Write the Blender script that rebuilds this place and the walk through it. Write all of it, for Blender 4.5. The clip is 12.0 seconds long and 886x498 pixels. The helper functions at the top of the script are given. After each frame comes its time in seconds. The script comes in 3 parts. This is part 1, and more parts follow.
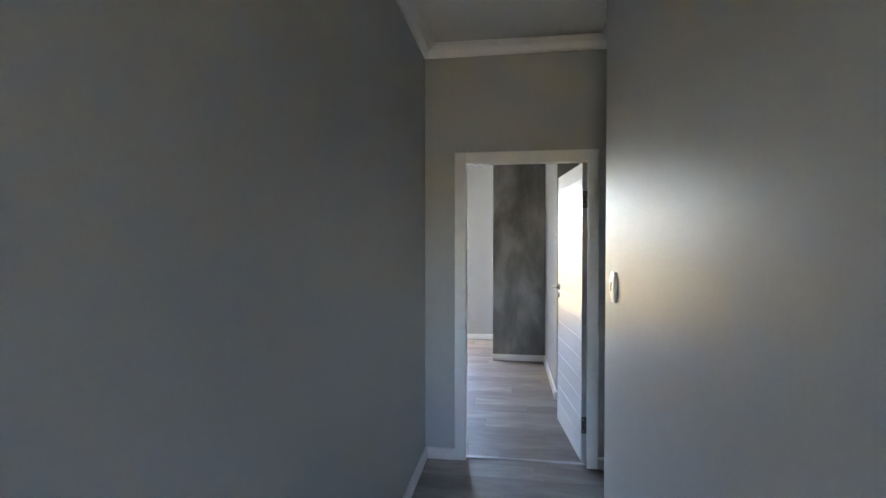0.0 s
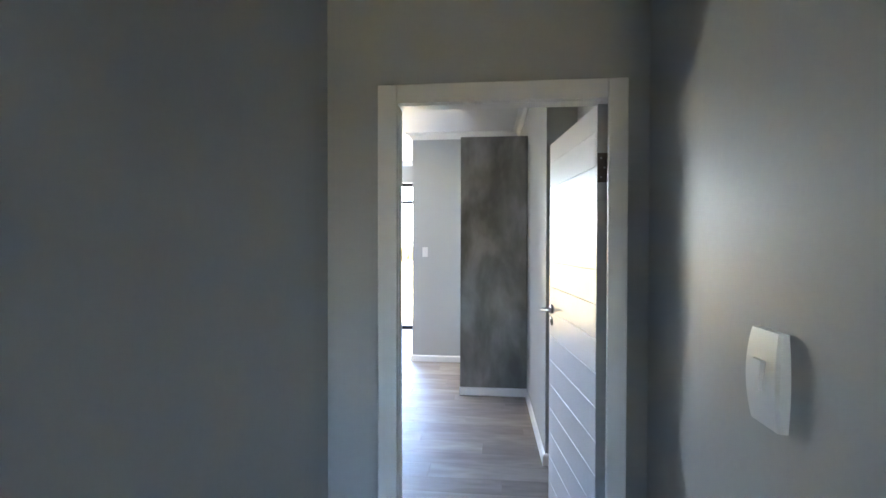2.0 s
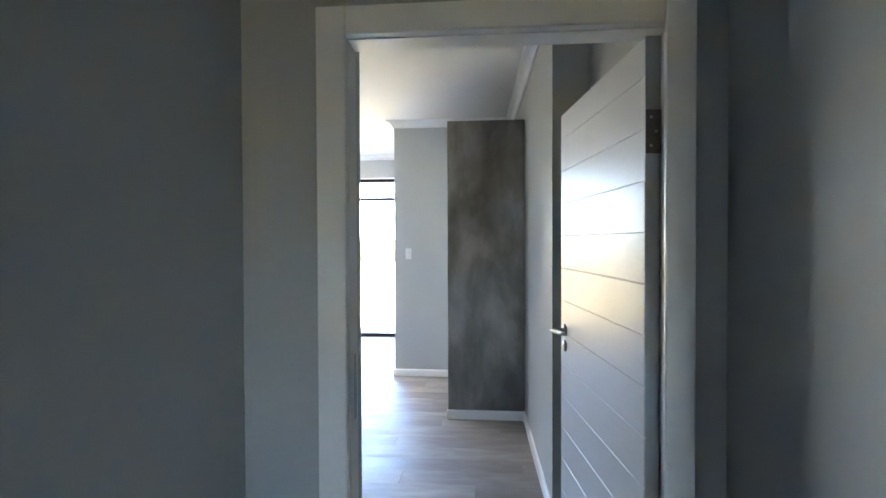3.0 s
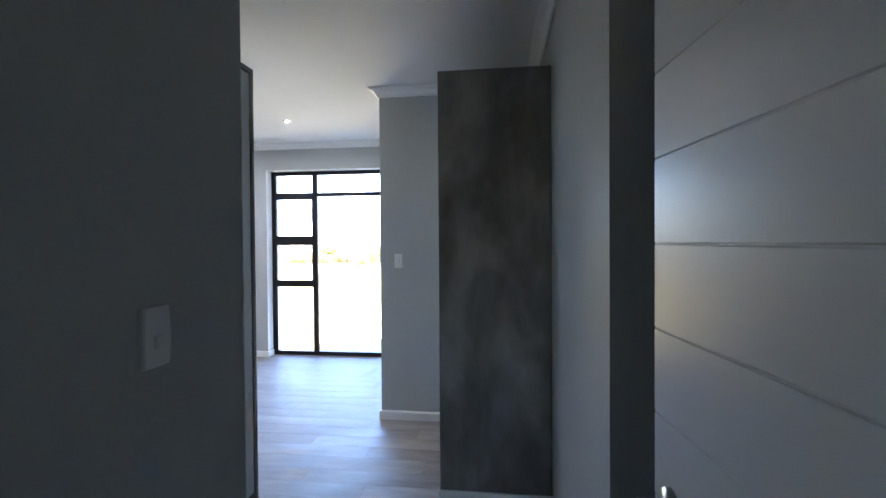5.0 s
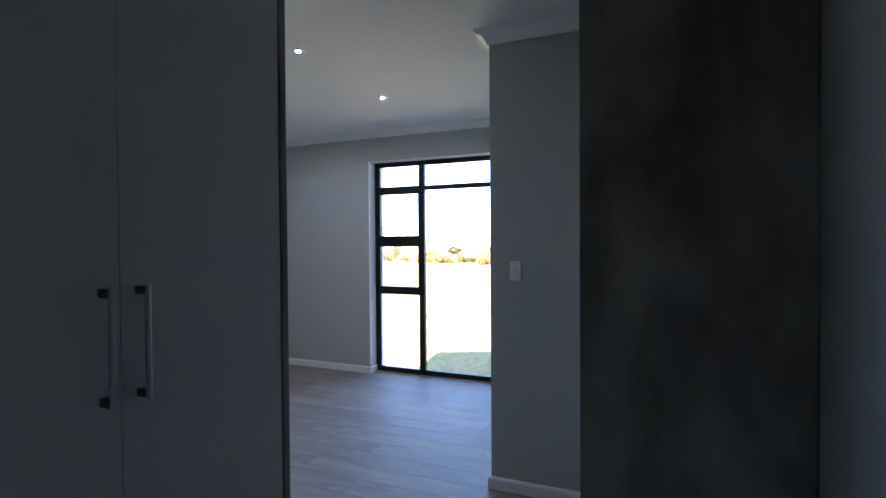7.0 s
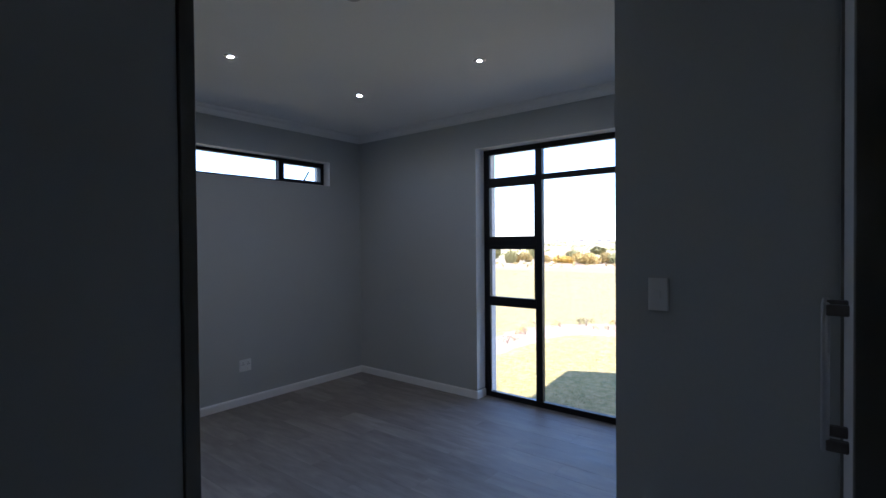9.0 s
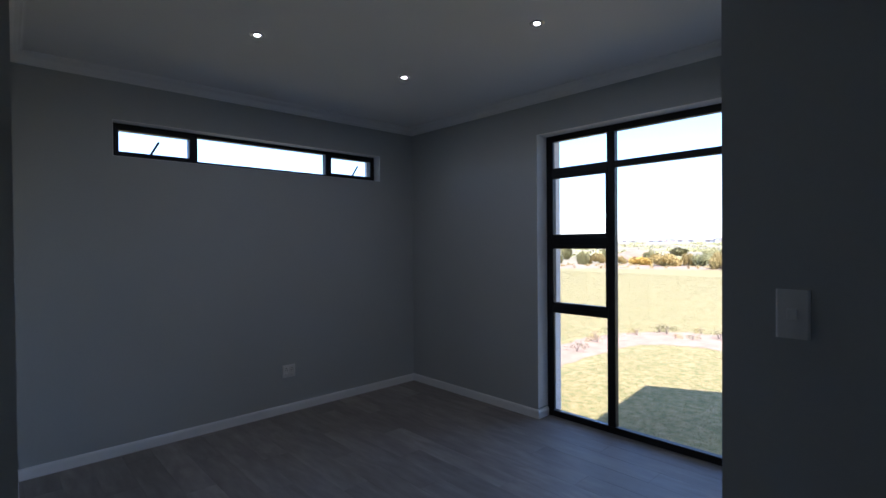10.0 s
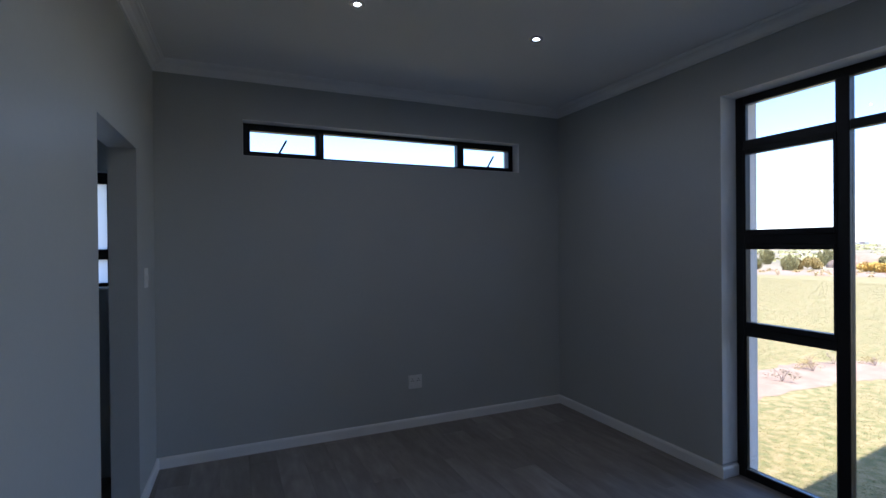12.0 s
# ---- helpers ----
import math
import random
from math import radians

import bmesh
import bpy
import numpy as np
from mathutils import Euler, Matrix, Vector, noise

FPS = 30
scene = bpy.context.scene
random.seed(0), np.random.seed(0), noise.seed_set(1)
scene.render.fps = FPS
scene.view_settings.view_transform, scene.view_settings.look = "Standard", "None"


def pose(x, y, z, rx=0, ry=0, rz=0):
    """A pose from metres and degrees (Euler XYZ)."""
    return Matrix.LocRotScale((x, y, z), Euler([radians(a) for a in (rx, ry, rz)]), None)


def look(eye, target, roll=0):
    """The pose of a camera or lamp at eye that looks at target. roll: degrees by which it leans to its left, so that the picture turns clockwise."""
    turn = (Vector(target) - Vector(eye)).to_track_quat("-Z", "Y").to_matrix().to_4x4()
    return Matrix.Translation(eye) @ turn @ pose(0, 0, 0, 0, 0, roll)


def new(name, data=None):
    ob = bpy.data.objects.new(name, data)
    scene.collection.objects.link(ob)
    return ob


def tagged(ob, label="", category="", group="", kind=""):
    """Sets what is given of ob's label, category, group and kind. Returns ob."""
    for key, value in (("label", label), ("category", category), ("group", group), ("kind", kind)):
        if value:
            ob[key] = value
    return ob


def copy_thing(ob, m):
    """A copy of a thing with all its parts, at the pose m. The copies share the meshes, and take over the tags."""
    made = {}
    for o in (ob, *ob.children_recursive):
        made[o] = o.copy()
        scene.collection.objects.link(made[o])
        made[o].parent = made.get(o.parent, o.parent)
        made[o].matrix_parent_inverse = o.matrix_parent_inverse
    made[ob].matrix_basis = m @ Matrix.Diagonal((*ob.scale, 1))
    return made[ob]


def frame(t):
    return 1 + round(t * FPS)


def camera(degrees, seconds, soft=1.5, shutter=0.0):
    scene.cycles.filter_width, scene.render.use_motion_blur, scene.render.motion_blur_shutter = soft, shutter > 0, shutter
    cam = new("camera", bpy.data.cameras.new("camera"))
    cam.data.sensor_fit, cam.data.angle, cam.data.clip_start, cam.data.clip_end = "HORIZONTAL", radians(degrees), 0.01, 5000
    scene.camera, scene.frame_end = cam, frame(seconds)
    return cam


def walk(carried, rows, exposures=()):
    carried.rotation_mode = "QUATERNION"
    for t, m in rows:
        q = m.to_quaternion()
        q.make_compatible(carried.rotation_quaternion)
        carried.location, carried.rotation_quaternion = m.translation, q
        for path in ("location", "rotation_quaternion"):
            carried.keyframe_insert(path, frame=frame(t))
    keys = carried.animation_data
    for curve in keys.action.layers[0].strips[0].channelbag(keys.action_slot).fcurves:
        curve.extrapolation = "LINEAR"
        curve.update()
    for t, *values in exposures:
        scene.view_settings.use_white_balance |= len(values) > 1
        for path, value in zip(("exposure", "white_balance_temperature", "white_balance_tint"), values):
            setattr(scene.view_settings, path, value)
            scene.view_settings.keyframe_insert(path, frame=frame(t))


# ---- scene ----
cam = camera(84.6, 12.0)
PATH = [
    (0, (0.292, 0.278, 1.508), (-0.003, 2.256, 1.471), 0.0),
    (0.5, (0.293, 0.653, 1.514), (0.026, 2.635, 1.475), -0.3),
    (1, (0.308, 1.026, 1.511), (0.071, 3.012, 1.478), -0.2),
    (1.5, (0.323, 1.35, 1.498), (0.098, 3.338, 1.466), -0.1),
    (2, (0.335, 1.694, 1.491), (0.127, 3.683, 1.46), 0.1),
    (2.5, (0.304, 2.01, 1.493), (0.121, 4.001, 1.464), -0.0),
    (3, (0.313, 2.332, 1.494), (0.147, 4.325, 1.463), -0.2),
    (3.2, (0.324, 2.464, 1.497), (0.165, 4.458, 1.465), -0.3),
    (4.8, (0.397, 3.51, 1.51), (0.183, 5.499, 1.482), -0.2),
    (5, (0.409, 3.623, 1.521), (0.145, 5.605, 1.49), -0.4),
    (5.5, (0.394, 3.9, 1.512), (0.049, 5.869, 1.48), -0.1),
    (6, (0.313, 4.235, 1.53), (-0.108, 6.19, 1.492), -0.2),
    (6.5, (0.26, 4.51, 1.538), (-0.293, 6.431, 1.503), -0.2),
    (7, (0.202, 4.778, 1.54), (-0.557, 6.628, 1.509), -0.4),
    (8.8, (0.021, 5.671, 1.562), (-1.184, 7.267, 1.529), -0.6),
    (9, (-0.004, 5.769, 1.56), (-1.256, 7.328, 1.531), -0.5),
    (9.5, (-0.099, 5.988, 1.542), (-1.446, 7.466, 1.513), -0.4),
    (10, (-0.225, 6.229, 1.541), (-1.686, 7.595, 1.517), -0.5),
    (10.5, (-0.351, 6.405, 1.549), (-1.931, 7.631, 1.519), -0.4),
    (11, (-0.473, 6.568, 1.53), (-2.169, 7.627, 1.512), -0.5),
    (11.5, (-0.534, 6.691, 1.524), (-2.3, 7.629, 1.509), -0.5),
    (12, (-0.598, 6.809, 1.517), (-2.429, 7.612, 1.508), -0.5),
]
EXPOSURES = [(0, 6.6, 5930, 22), (1.5, 6.77, 5700, 19.5), (2.5, 6.68, 5630, 18.5), (3.0, 6.5, 5550, 17), (4.8, 5.24, 5250, 18), (5.5, 4.65, 5180, 19), (6.5, 4.0, 5120, 18),
             (7.0, 3.72, 5100, 18), (9.0, 2.55, 5000, 19), (10.0, 2.12, 5000, 19), (10.5, 2.03, 5030, 19), (11.0, 1.83, 5030, 19), (11.5, 1.86, 4960, 18), (12.0, 2.07, 4920, 19)]
walk(cam, [(t, look(eye, target, roll)) for t, eye, target, roll in PATH], EXPOSURES)

# world and sun
world = bpy.data.worlds.new("sky_world")
scene.world = world
world.use_nodes = True
wn = world.node_tree
sky = wn.nodes.new("ShaderNodeTexSky")
sky.sky_type, sky.sun_disc = "NISHITA", False
sky.sun_elevation, sky.sun_rotation = radians(63), radians(102.8)
sky.air_density, sky.dust_density, sky.ozone_density = 1.1, 0.5, 1.0
wn.nodes["Background"].inputs["Strength"].default_value = 0.122
wn.links.new(sky.outputs[0], wn.nodes["Background"].inputs["Color"])

sun_data = bpy.data.lights.new("sun", "SUN")
sun_data.energy, sun_data.angle, sun_data.color = 4.6, radians(0.5), (1.0, 0.9, 0.76)
sun = new("sun", sun_data)
sun.matrix_world = look((4.4, -1.0, 8.9), (0, 0, 0))


# ---- materials ----
def mat(name, color, rough=0.5, metal=0.0, vary=0.0, scale=3.0, fine=0.0, fine_scale=120.0, bump=0.0, spec=0.5, stretch=(1, 1, 1), random_vary=0.0, rough_vary=0.0):
    m = bpy.data.materials.new(name)
    m.use_nodes = True
    nt = m.node_tree
    b = nt.nodes["Principled BSDF"]
    b.inputs["Roughness"].default_value, b.inputs["Metallic"].default_value = rough, metal
    b.inputs["Specular IOR Level"].default_value = spec
    b.inputs["Base Color"].default_value = (*color, 1)
    geo = nt.nodes.new("ShaderNodeNewGeometry")
    mapping = nt.nodes.new("ShaderNodeMapping")
    mapping.inputs["Scale"].default_value = stretch
    nt.links.new(geo.outputs["Position"], mapping.inputs["Vector"])

    def noise_node(sc, detail=4.0):
        n = nt.nodes.new("ShaderNodeTexNoise")
        n.inputs["Scale"].default_value, n.inputs["Detail"].default_value = sc, detail
        nt.links.new(mapping.outputs[0], n.inputs["Vector"])
        return n
    value = None
    for amount, sc in ((vary, scale), (fine, fine_scale)):
        if amount:
            n = noise_node(sc)
            r = nt.nodes.new("ShaderNodeMapRange")
            r.inputs["From Min"].default_value, r.inputs["From Max"].default_value = 0.25, 0.75
            r.inputs["To Min"].default_value, r.inputs["To Max"].default_value = 1 - amount, 1 + amount
            nt.links.new(n.outputs["Fac"], r.inputs["Value"])
            value = joined(nt, value, r.outputs[0])
    if random_vary:
        info = nt.nodes.new("ShaderNodeObjectInfo")
        r = nt.nodes.new("ShaderNodeMapRange")
        r.inputs["To Min"].default_value, r.inputs["To Max"].default_value = 1 - random_vary, 1 + random_vary
        nt.links.new(info.outputs["Random"], r.inputs["Value"])
        value = joined(nt, value, r.outputs[0])
    if value:
        mul = nt.nodes.new("ShaderNodeVectorMath")
        mul.operation = "SCALE"
        mul.inputs[0].default_value = color
        nt.links.new(value, mul.inputs["Scale"])
        nt.links.new(mul.outputs[0], b.inputs["Base Color"])
    if rough_vary:
        n = noise_node(scale * 2.3)
        r = nt.nodes.new("ShaderNodeMapRange")
        r.inputs["To Min"].default_value, r.inputs["To Max"].default_value = rough - rough_vary, rough + rough_vary
        nt.links.new(n.outputs["Fac"], r.inputs["Value"])
        nt.links.new(r.outputs[0], b.inputs["Roughness"])
    if bump:
        n = noise_node(fine_scale, 3.0)
        bp = nt.nodes.new("ShaderNodeBump")
        bp.inputs["Strength"].default_value, bp.inputs["Distance"].default_value = bump, 0.003
        nt.links.new(n.outputs["Fac"], bp.inputs["Height"])
        nt.links.new(bp.outputs[0], b.inputs["Normal"])
    return m


def joined(nt, a, b):
    if a is None:
        return b
    m = nt.nodes.new("ShaderNodeMath")
    m.operation = "MULTIPLY"
    nt.links.new(a, m.inputs[0])
    nt.links.new(b, m.inputs[1])
    return m.outputs[0]


def ramp_mat(name, stops, scale, rough, stretch=(1, 1, 1), bump=0.0, detail=6.0, distortion=0.0, random_vary=0.0, fine_scale=0.0, spec=0.5, shift=False, rough_vary=0.0):
    """Noise through a colour ramp, with a finer grain over it."""
    m = bpy.data.materials.new(name)
    m.use_nodes = True
    nt = m.node_tree
    b = nt.nodes["Principled BSDF"]
    b.inputs["Roughness"].default_value, b.inputs["Specular IOR Level"].default_value = rough, spec
    geo = nt.nodes.new("ShaderNodeNewGeometry")
    mapping = nt.nodes.new("ShaderNodeMapping")
    mapping.inputs["Scale"].default_value = stretch
    nt.links.new(geo.outputs["Position"], mapping.inputs["Vector"])
    info = nt.nodes.new("ShaderNodeObjectInfo")
    if shift:
        far = nt.nodes.new("ShaderNodeMath")
        far.operation = "MULTIPLY"
        far.inputs[1].default_value = 37.0
        nt.links.new(info.outputs["Random"], far.inputs[0])
        nt.links.new(far.outputs[0], mapping.inputs["Location"])
    n = nt.nodes.new("ShaderNodeTexNoise")
    n.inputs["Scale"].default_value, n.inputs["Detail"].default_value, n.inputs["Distortion"].default_value = scale, detail, distortion
    nt.links.new(mapping.outputs[0], n.inputs["Vector"])
    ramp = nt.nodes.new("ShaderNodeValToRGB")
    els = ramp.color_ramp.elements
    for i, (p, c) in enumerate(stops):
        e = els[i] if i < 2 else els.new(p)
        e.position, e.color = p, (*c, 1)
    nt.links.new(n.outputs["Fac"], ramp.inputs[0])
    value = None
    if fine_scale:
        f = nt.nodes.new("ShaderNodeTexNoise")
        f.inputs["Scale"].default_value, f.inputs["Detail"].default_value = fine_scale, 3.0
        nt.links.new(mapping.outputs[0], f.inputs["Vector"])
        r = nt.nodes.new("ShaderNodeMapRange")
        r.inputs["From Min"].default_value, r.inputs["From Max"].default_value = 0.3, 0.7
        r.inputs["To Min"].default_value, r.inputs["To Max"].default_value = 0.88, 1.1
        nt.links.new(f.outputs["Fac"], r.inputs["Value"])
        value = r.outputs[0]
    if random_vary:
        r = nt.nodes.new("ShaderNodeMapRange")
        r.inputs["To Min"].default_value, r.inputs["To Max"].default_value = 1 - random_vary, 1 + random_vary
        nt.links.new(info.outputs["Random"], r.inputs["Value"])
        value = joined(nt, value, r.outputs[0])
    colour = ramp.outputs[0]
    if value:
        mul = nt.nodes.new("ShaderNodeVectorMath")
        mul.operation = "SCALE"
        nt.links.new(ramp.outputs[0], mul.inputs[0])
        nt.links.new(value, mul.inputs["Scale"])
        colour = mul.outputs[0]
    nt.links.new(colour, b.inputs["Base Color"])
    if rough_vary:
        r = nt.nodes.new("ShaderNodeMapRange")
        r.inputs["From Min"].default_value, r.inputs["From Max"].default_value = 0.3, 0.7
        r.inputs["To Min"].default_value, r.inputs["To Max"].default_value = rough - rough_vary, rough + rough_vary
        nt.links.new(n.outputs["Fac"], r.inputs["Value"])
        nt.links.new(r.outputs[0], b.inputs["Roughness"])
    if bump:
        bp = nt.nodes.new("ShaderNodeBump")
        bp.inputs["Strength"].default_value, bp.inputs["Distance"].default_value = bump, 0.002
        nt.links.new(n.outputs["Fac"], bp.inputs["Height"])
        nt.links.new(bp.outputs[0], b.inputs["Normal"])
    return m


def glass_mat():
    m = bpy.data.materials.new("window_glass")
    m.use_nodes = True
    nt = m.node_tree
    nt.nodes.remove(nt.nodes["Principled BSDF"])
    clear, gloss, mix = (nt.nodes.new(k) for k in ("ShaderNodeBsdfTransparent", "ShaderNodeBsdfGlossy", "ShaderNodeMixShader"))
    fres = nt.nodes.new("ShaderNodeFresnel")
    fres.inputs["IOR"].default_value = 1.45
    clear.inputs["Color"].default_value = (0.95, 0.95, 0.95, 1)
    gloss.inputs["Roughness"].default_value = 0.02
    nt.links.new(fres.outputs[0], mix.inputs[0])
    nt.links.new(clear.outputs[0], mix.inputs[1])
    nt.links.new(gloss.outputs[0], mix.inputs[2])
    nt.links.new(mix.outputs[0], nt.nodes["Material Output"].inputs["Surface"])
    return m


def frosted_mat():
    m = bpy.data.materials.new("obscure_glass")
    m.use_nodes = True
    nt = m.node_tree
    nt.nodes.remove(nt.nodes["Principled BSDF"])
    milky, gloss, mix = (nt.nodes.new(k) for k in ("ShaderNodeBsdfTranslucent", "ShaderNodeBsdfGlossy", "ShaderNodeMixShader"))
    milky.inputs["Color"].default_value = (0.86, 0.87, 0.88, 1)
    gloss.inputs["Roughness"].default_value = 0.15
    mix.inputs[0].default_value = 0.06
    nt.links.new(milky.outputs[0], mix.inputs[1])
    nt.links.new(gloss.outputs[0], mix.inputs[2])
    nt.links.new(mix.outputs[0], nt.nodes["Material Output"].inputs["Surface"])
    return m


def glow_mat(name, color, strength):
    m = bpy.data.materials.new(name)
    m.use_nodes = True
    b = m.node_tree.nodes["Principled BSDF"]
    b.inputs["Emission Color"].default_value, b.inputs["Emission Strength"].default_value = (*color, 1), strength
    return m


WALL = mat("grey_wall_paint", (0.478, 0.493, 0.484), 0.41, spec=0.1, vary=0.03, scale=1.3, fine=0.015, fine_scale=60, bump=0.06, rough_vary=0.04)
CEILING = mat("white_ceiling_paint", (0.87, 0.87, 0.86), 0.8, vary=0.02, scale=1.1, fine=0.01, fine_scale=90, bump=0.05)
TRIM = mat("white_trim_paint", (0.86, 0.86, 0.85), 0.35, vary=0.03, scale=4, bump=0.03)
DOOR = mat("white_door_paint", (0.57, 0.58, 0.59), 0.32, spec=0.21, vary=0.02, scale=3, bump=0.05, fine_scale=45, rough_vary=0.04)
MELAMINE = mat("pale_grey_melamine", (0.59, 0.605, 0.605), 0.38, vary=0.02, scale=2, bump=0.02)
PANEL = ramp_mat("grey_concrete_board", [(0.36, (0.13, 0.122, 0.108)), (0.66, (0.31, 0.304, 0.284)), (0.5, (0.203, 0.196, 0.178))], 2.7, 0.45,
                 stretch=(1.5, 1.5, 0.7), bump=0.06, detail=4.5, distortion=0.25, fine_scale=5.5, spec=0.3)
PLANK = ramp_mat("grey_vinyl_plank", [(0.28, (0.225, 0.2, 0.182)), (0.72, (0.36, 0.33, 0.305)), (0.5, (0.285, 0.26, 0.238))], 3.4, 0.56,
                 stretch=(0.5, 2.0, 1), bump=0.35, detail=5, distortion=0.8, rough_vary=0.1, random_vary=0.16, fine_scale=11, shift=True, spec=0.45)
SCREED = mat("cement_screed", (0.22, 0.21, 0.2), 0.9, vary=0.1, scale=5)
BLACK = mat("black_powder_coat", (0.011, 0.011, 0.012), 0.45, spec=0.3, vary=0.1, scale=20, bump=0.03, fine_scale=300)
STEEL = mat("brushed_steel", (0.5, 0.5, 0.51), 0.3, 1.0, vary=0.05, scale=90, bump=0.02)
HINGE = mat("tarnished_steel", (0.16, 0.14, 0.13), 0.42, 1.0, vary=0.2, scale=40)
PLASTIC = mat("white_plastic", (0.78, 0.78, 0.76), 0.3, vary=0.01, scale=10)
SLOT = mat("dark_socket_hole", (0.02, 0.02, 0.02), 0.6)
GLASS = glass_mat()
FROSTED = frosted_mat()
GLOW = glow_mat("lamp_lens", (1.0, 0.9, 0.77), 170.0)
PLASTER = mat("white_exterior_plaster", (0.5, 0.475, 0.45), 0.85, vary=0.05, scale=2, bump=0.2)


# ---- mesh helpers ----
def box(bm, x0, x1, y0, y1, z0, z1, bevel=0.0, seg=1):
    r = bmesh.ops.create_cube(bm, size=1.0, matrix=Matrix.Translation(((x0 + x1) / 2, (y0 + y1) / 2, (z0 + z1) / 2)) @ Matrix.Diagonal((x1 - x0, y1 - y0, z1 - z0, 1)))
    if bevel:
        edges = {e for v in r["verts"] for e in v.link_edges}
        bmesh.ops.bevel(bm, geom=list(edges), offset=bevel, segments=seg, affect="EDGES", profile=0.5)


def boxes(*rows, bevel=0.0, seg=1):
    bm = bmesh.new()
    for r in rows:
        box(bm, *r, bevel=bevel, seg=seg)
    return bm


def tube(bm, a, b, radius, sides=10, radius2=None):
    a, b = Vector(a), Vector(b)
    m = Matrix.Translation((a + b) / 2) @ (b - a).to_track_quat("Z", "Y").to_matrix().to_4x4()
    bmesh.ops.create_cone(bm, cap_ends=True, segments=sides, radius1=radius, radius2=radius if radius2 is None else radius2, depth=(b - a).length, matrix=m)


def mesh_of(name, bm, material, smooth=False):
    me = bpy.data.meshes.new(name)
    bm.normal_update()
    bm.to_mesh(me)
    bm.free()
    me.materials.append(material)
    if smooth:
        for p in me.polygons:
            p.use_smooth = True
    return me


def part(name, bm, material, parent, label="", smooth=False):
    ob = new(name, mesh_of(name, bm, material, smooth))
    ob.parent = parent
    return tagged(ob, label)


def structure(name, bm, material, label, category, smooth=False):
    return tagged(new(name, mesh_of(name, bm, material, smooth)), label, category, kind="structure")


def base(name, m, label, category, group="", kind=""):
    ob = new(name)
    ob.matrix_world = m
    ob.empty_display_size = 0.05
    return tagged(ob, label, category, group, kind)


def sweep(bm, points, profile, closed):
    """A moulding along a line of wall corners, the room on its left. profile: (distance from the wall, height)."""
    pts = [Vector(p) for p in points]
    n = len(pts)
    rings = []
    for i, p in enumerate(pts):
        before = (p - pts[i - 1]).normalized() if closed or i else None
        after = (pts[(i + 1) % n] - p).normalized() if closed or i < n - 1 else None
        before, after = before or after, after or before
        na, nb = Vector((-before.y, before.x)), Vector((-after.y, after.x))
        miter = (na + nb) / (1 + na.dot(nb))
        rings.append([bm.verts.new((p.x + miter.x * d, p.y + miter.y * d, z)) for d, z in profile])
    k = len(profile)
    for i in range(n if closed else n - 1):
        a, b = rings[i], rings[(i + 1) % n]
        for j in range(k):
            bm.faces.new((a[j], b[j], b[(j + 1) % k], a[(j + 1) % k]))
    if not closed:
        bm.faces.new(rings[0])
        bm.faces.new(rings[-1][::-1])
    bmesh.ops.recalc_face_normals(bm, faces=bm.faces)


# ---- walls, ceiling ----
H = 2.82
LX, NX = -0.325, -0.36          # left faces of the corridor and of the dressing passage
RX, SX = 0.70, 0.91             # right faces: the corridor and its step
DY0, DY1 = 3.58, 3.69           # the wall with the door
WX, NY, SY, EX = -4.466, 9.73, 6.335, -0.672  # bedroom faces
PIER = 7.68


def holed(along, t0, t1, u0, u1, holes, top=H):
    """A wall from u0 to u1 along x or y, its thickness from t0 to t1, with holes (u, u, z, z), as one closed skin."""
    us = sorted({u0, u1, *[v for h in holes for v in h[:2]]})
    zs = sorted({0.0, top, *[v for h in holes for v in h[2:]]})
    bm, made = bmesh.new(), {}

    def vert(u, z, t):
        key = (u, z, t)
        if key not in made:
            made[key] = bm.verts.new((u, t, z) if along == "x" else (t, u, z))
        return made[key]

    def solid(i, j):
        if not (0 <= i < len(us) - 1 and 0 <= j < len(zs) - 1):
            return False
        u, z = (us[i] + us[i + 1]) / 2, (zs[j] + zs[j + 1]) / 2
        return not any(h[0] < u < h[1] and h[2] < z < h[3] for h in holes)
    for i in range(len(us) - 1):
        for j in range(len(zs) - 1):
            if not solid(i, j):
                continue
            a, b, c, d = us[i], us[i + 1], zs[j], zs[j + 1]
            for t in (t0, t1):
                bm.faces.new((vert(a, c, t), vert(b, c, t), vert(b, d, t), vert(a, d, t)))
            for di, dj, p, q in ((-1, 0, (a, c), (a, d)), (1, 0, (b, c), (b, d)), (0, -1, (a, c), (b, c)), (0, 1, (a, d), (b, d))):
                if not solid(i + di, j + dj):
                    bm.faces.new((vert(*p, t0), vert(*q, t0), vert(*q, t1), vert(*p, t1)))
    bmesh.ops.recalc_face_normals(bm, faces=bm.faces)
    return bm


def prism(plan, z0=0.0, z1=H):
    bm = bmesh.new()
    low, top = ([bm.verts.new((x, y, z)) for x, y in plan] for z in (z0, z1))
    bm.faces.new(low[::-1])
    bm.faces.new(top)
    n = len(plan)
    for i in range(n):
        bm.faces.new((low[i], low[(i + 1) % n], top[(i + 1) % n], top[i]))
    bmesh.ops.recalc_face_normals(bm, faces=bm.faces)
    return bm


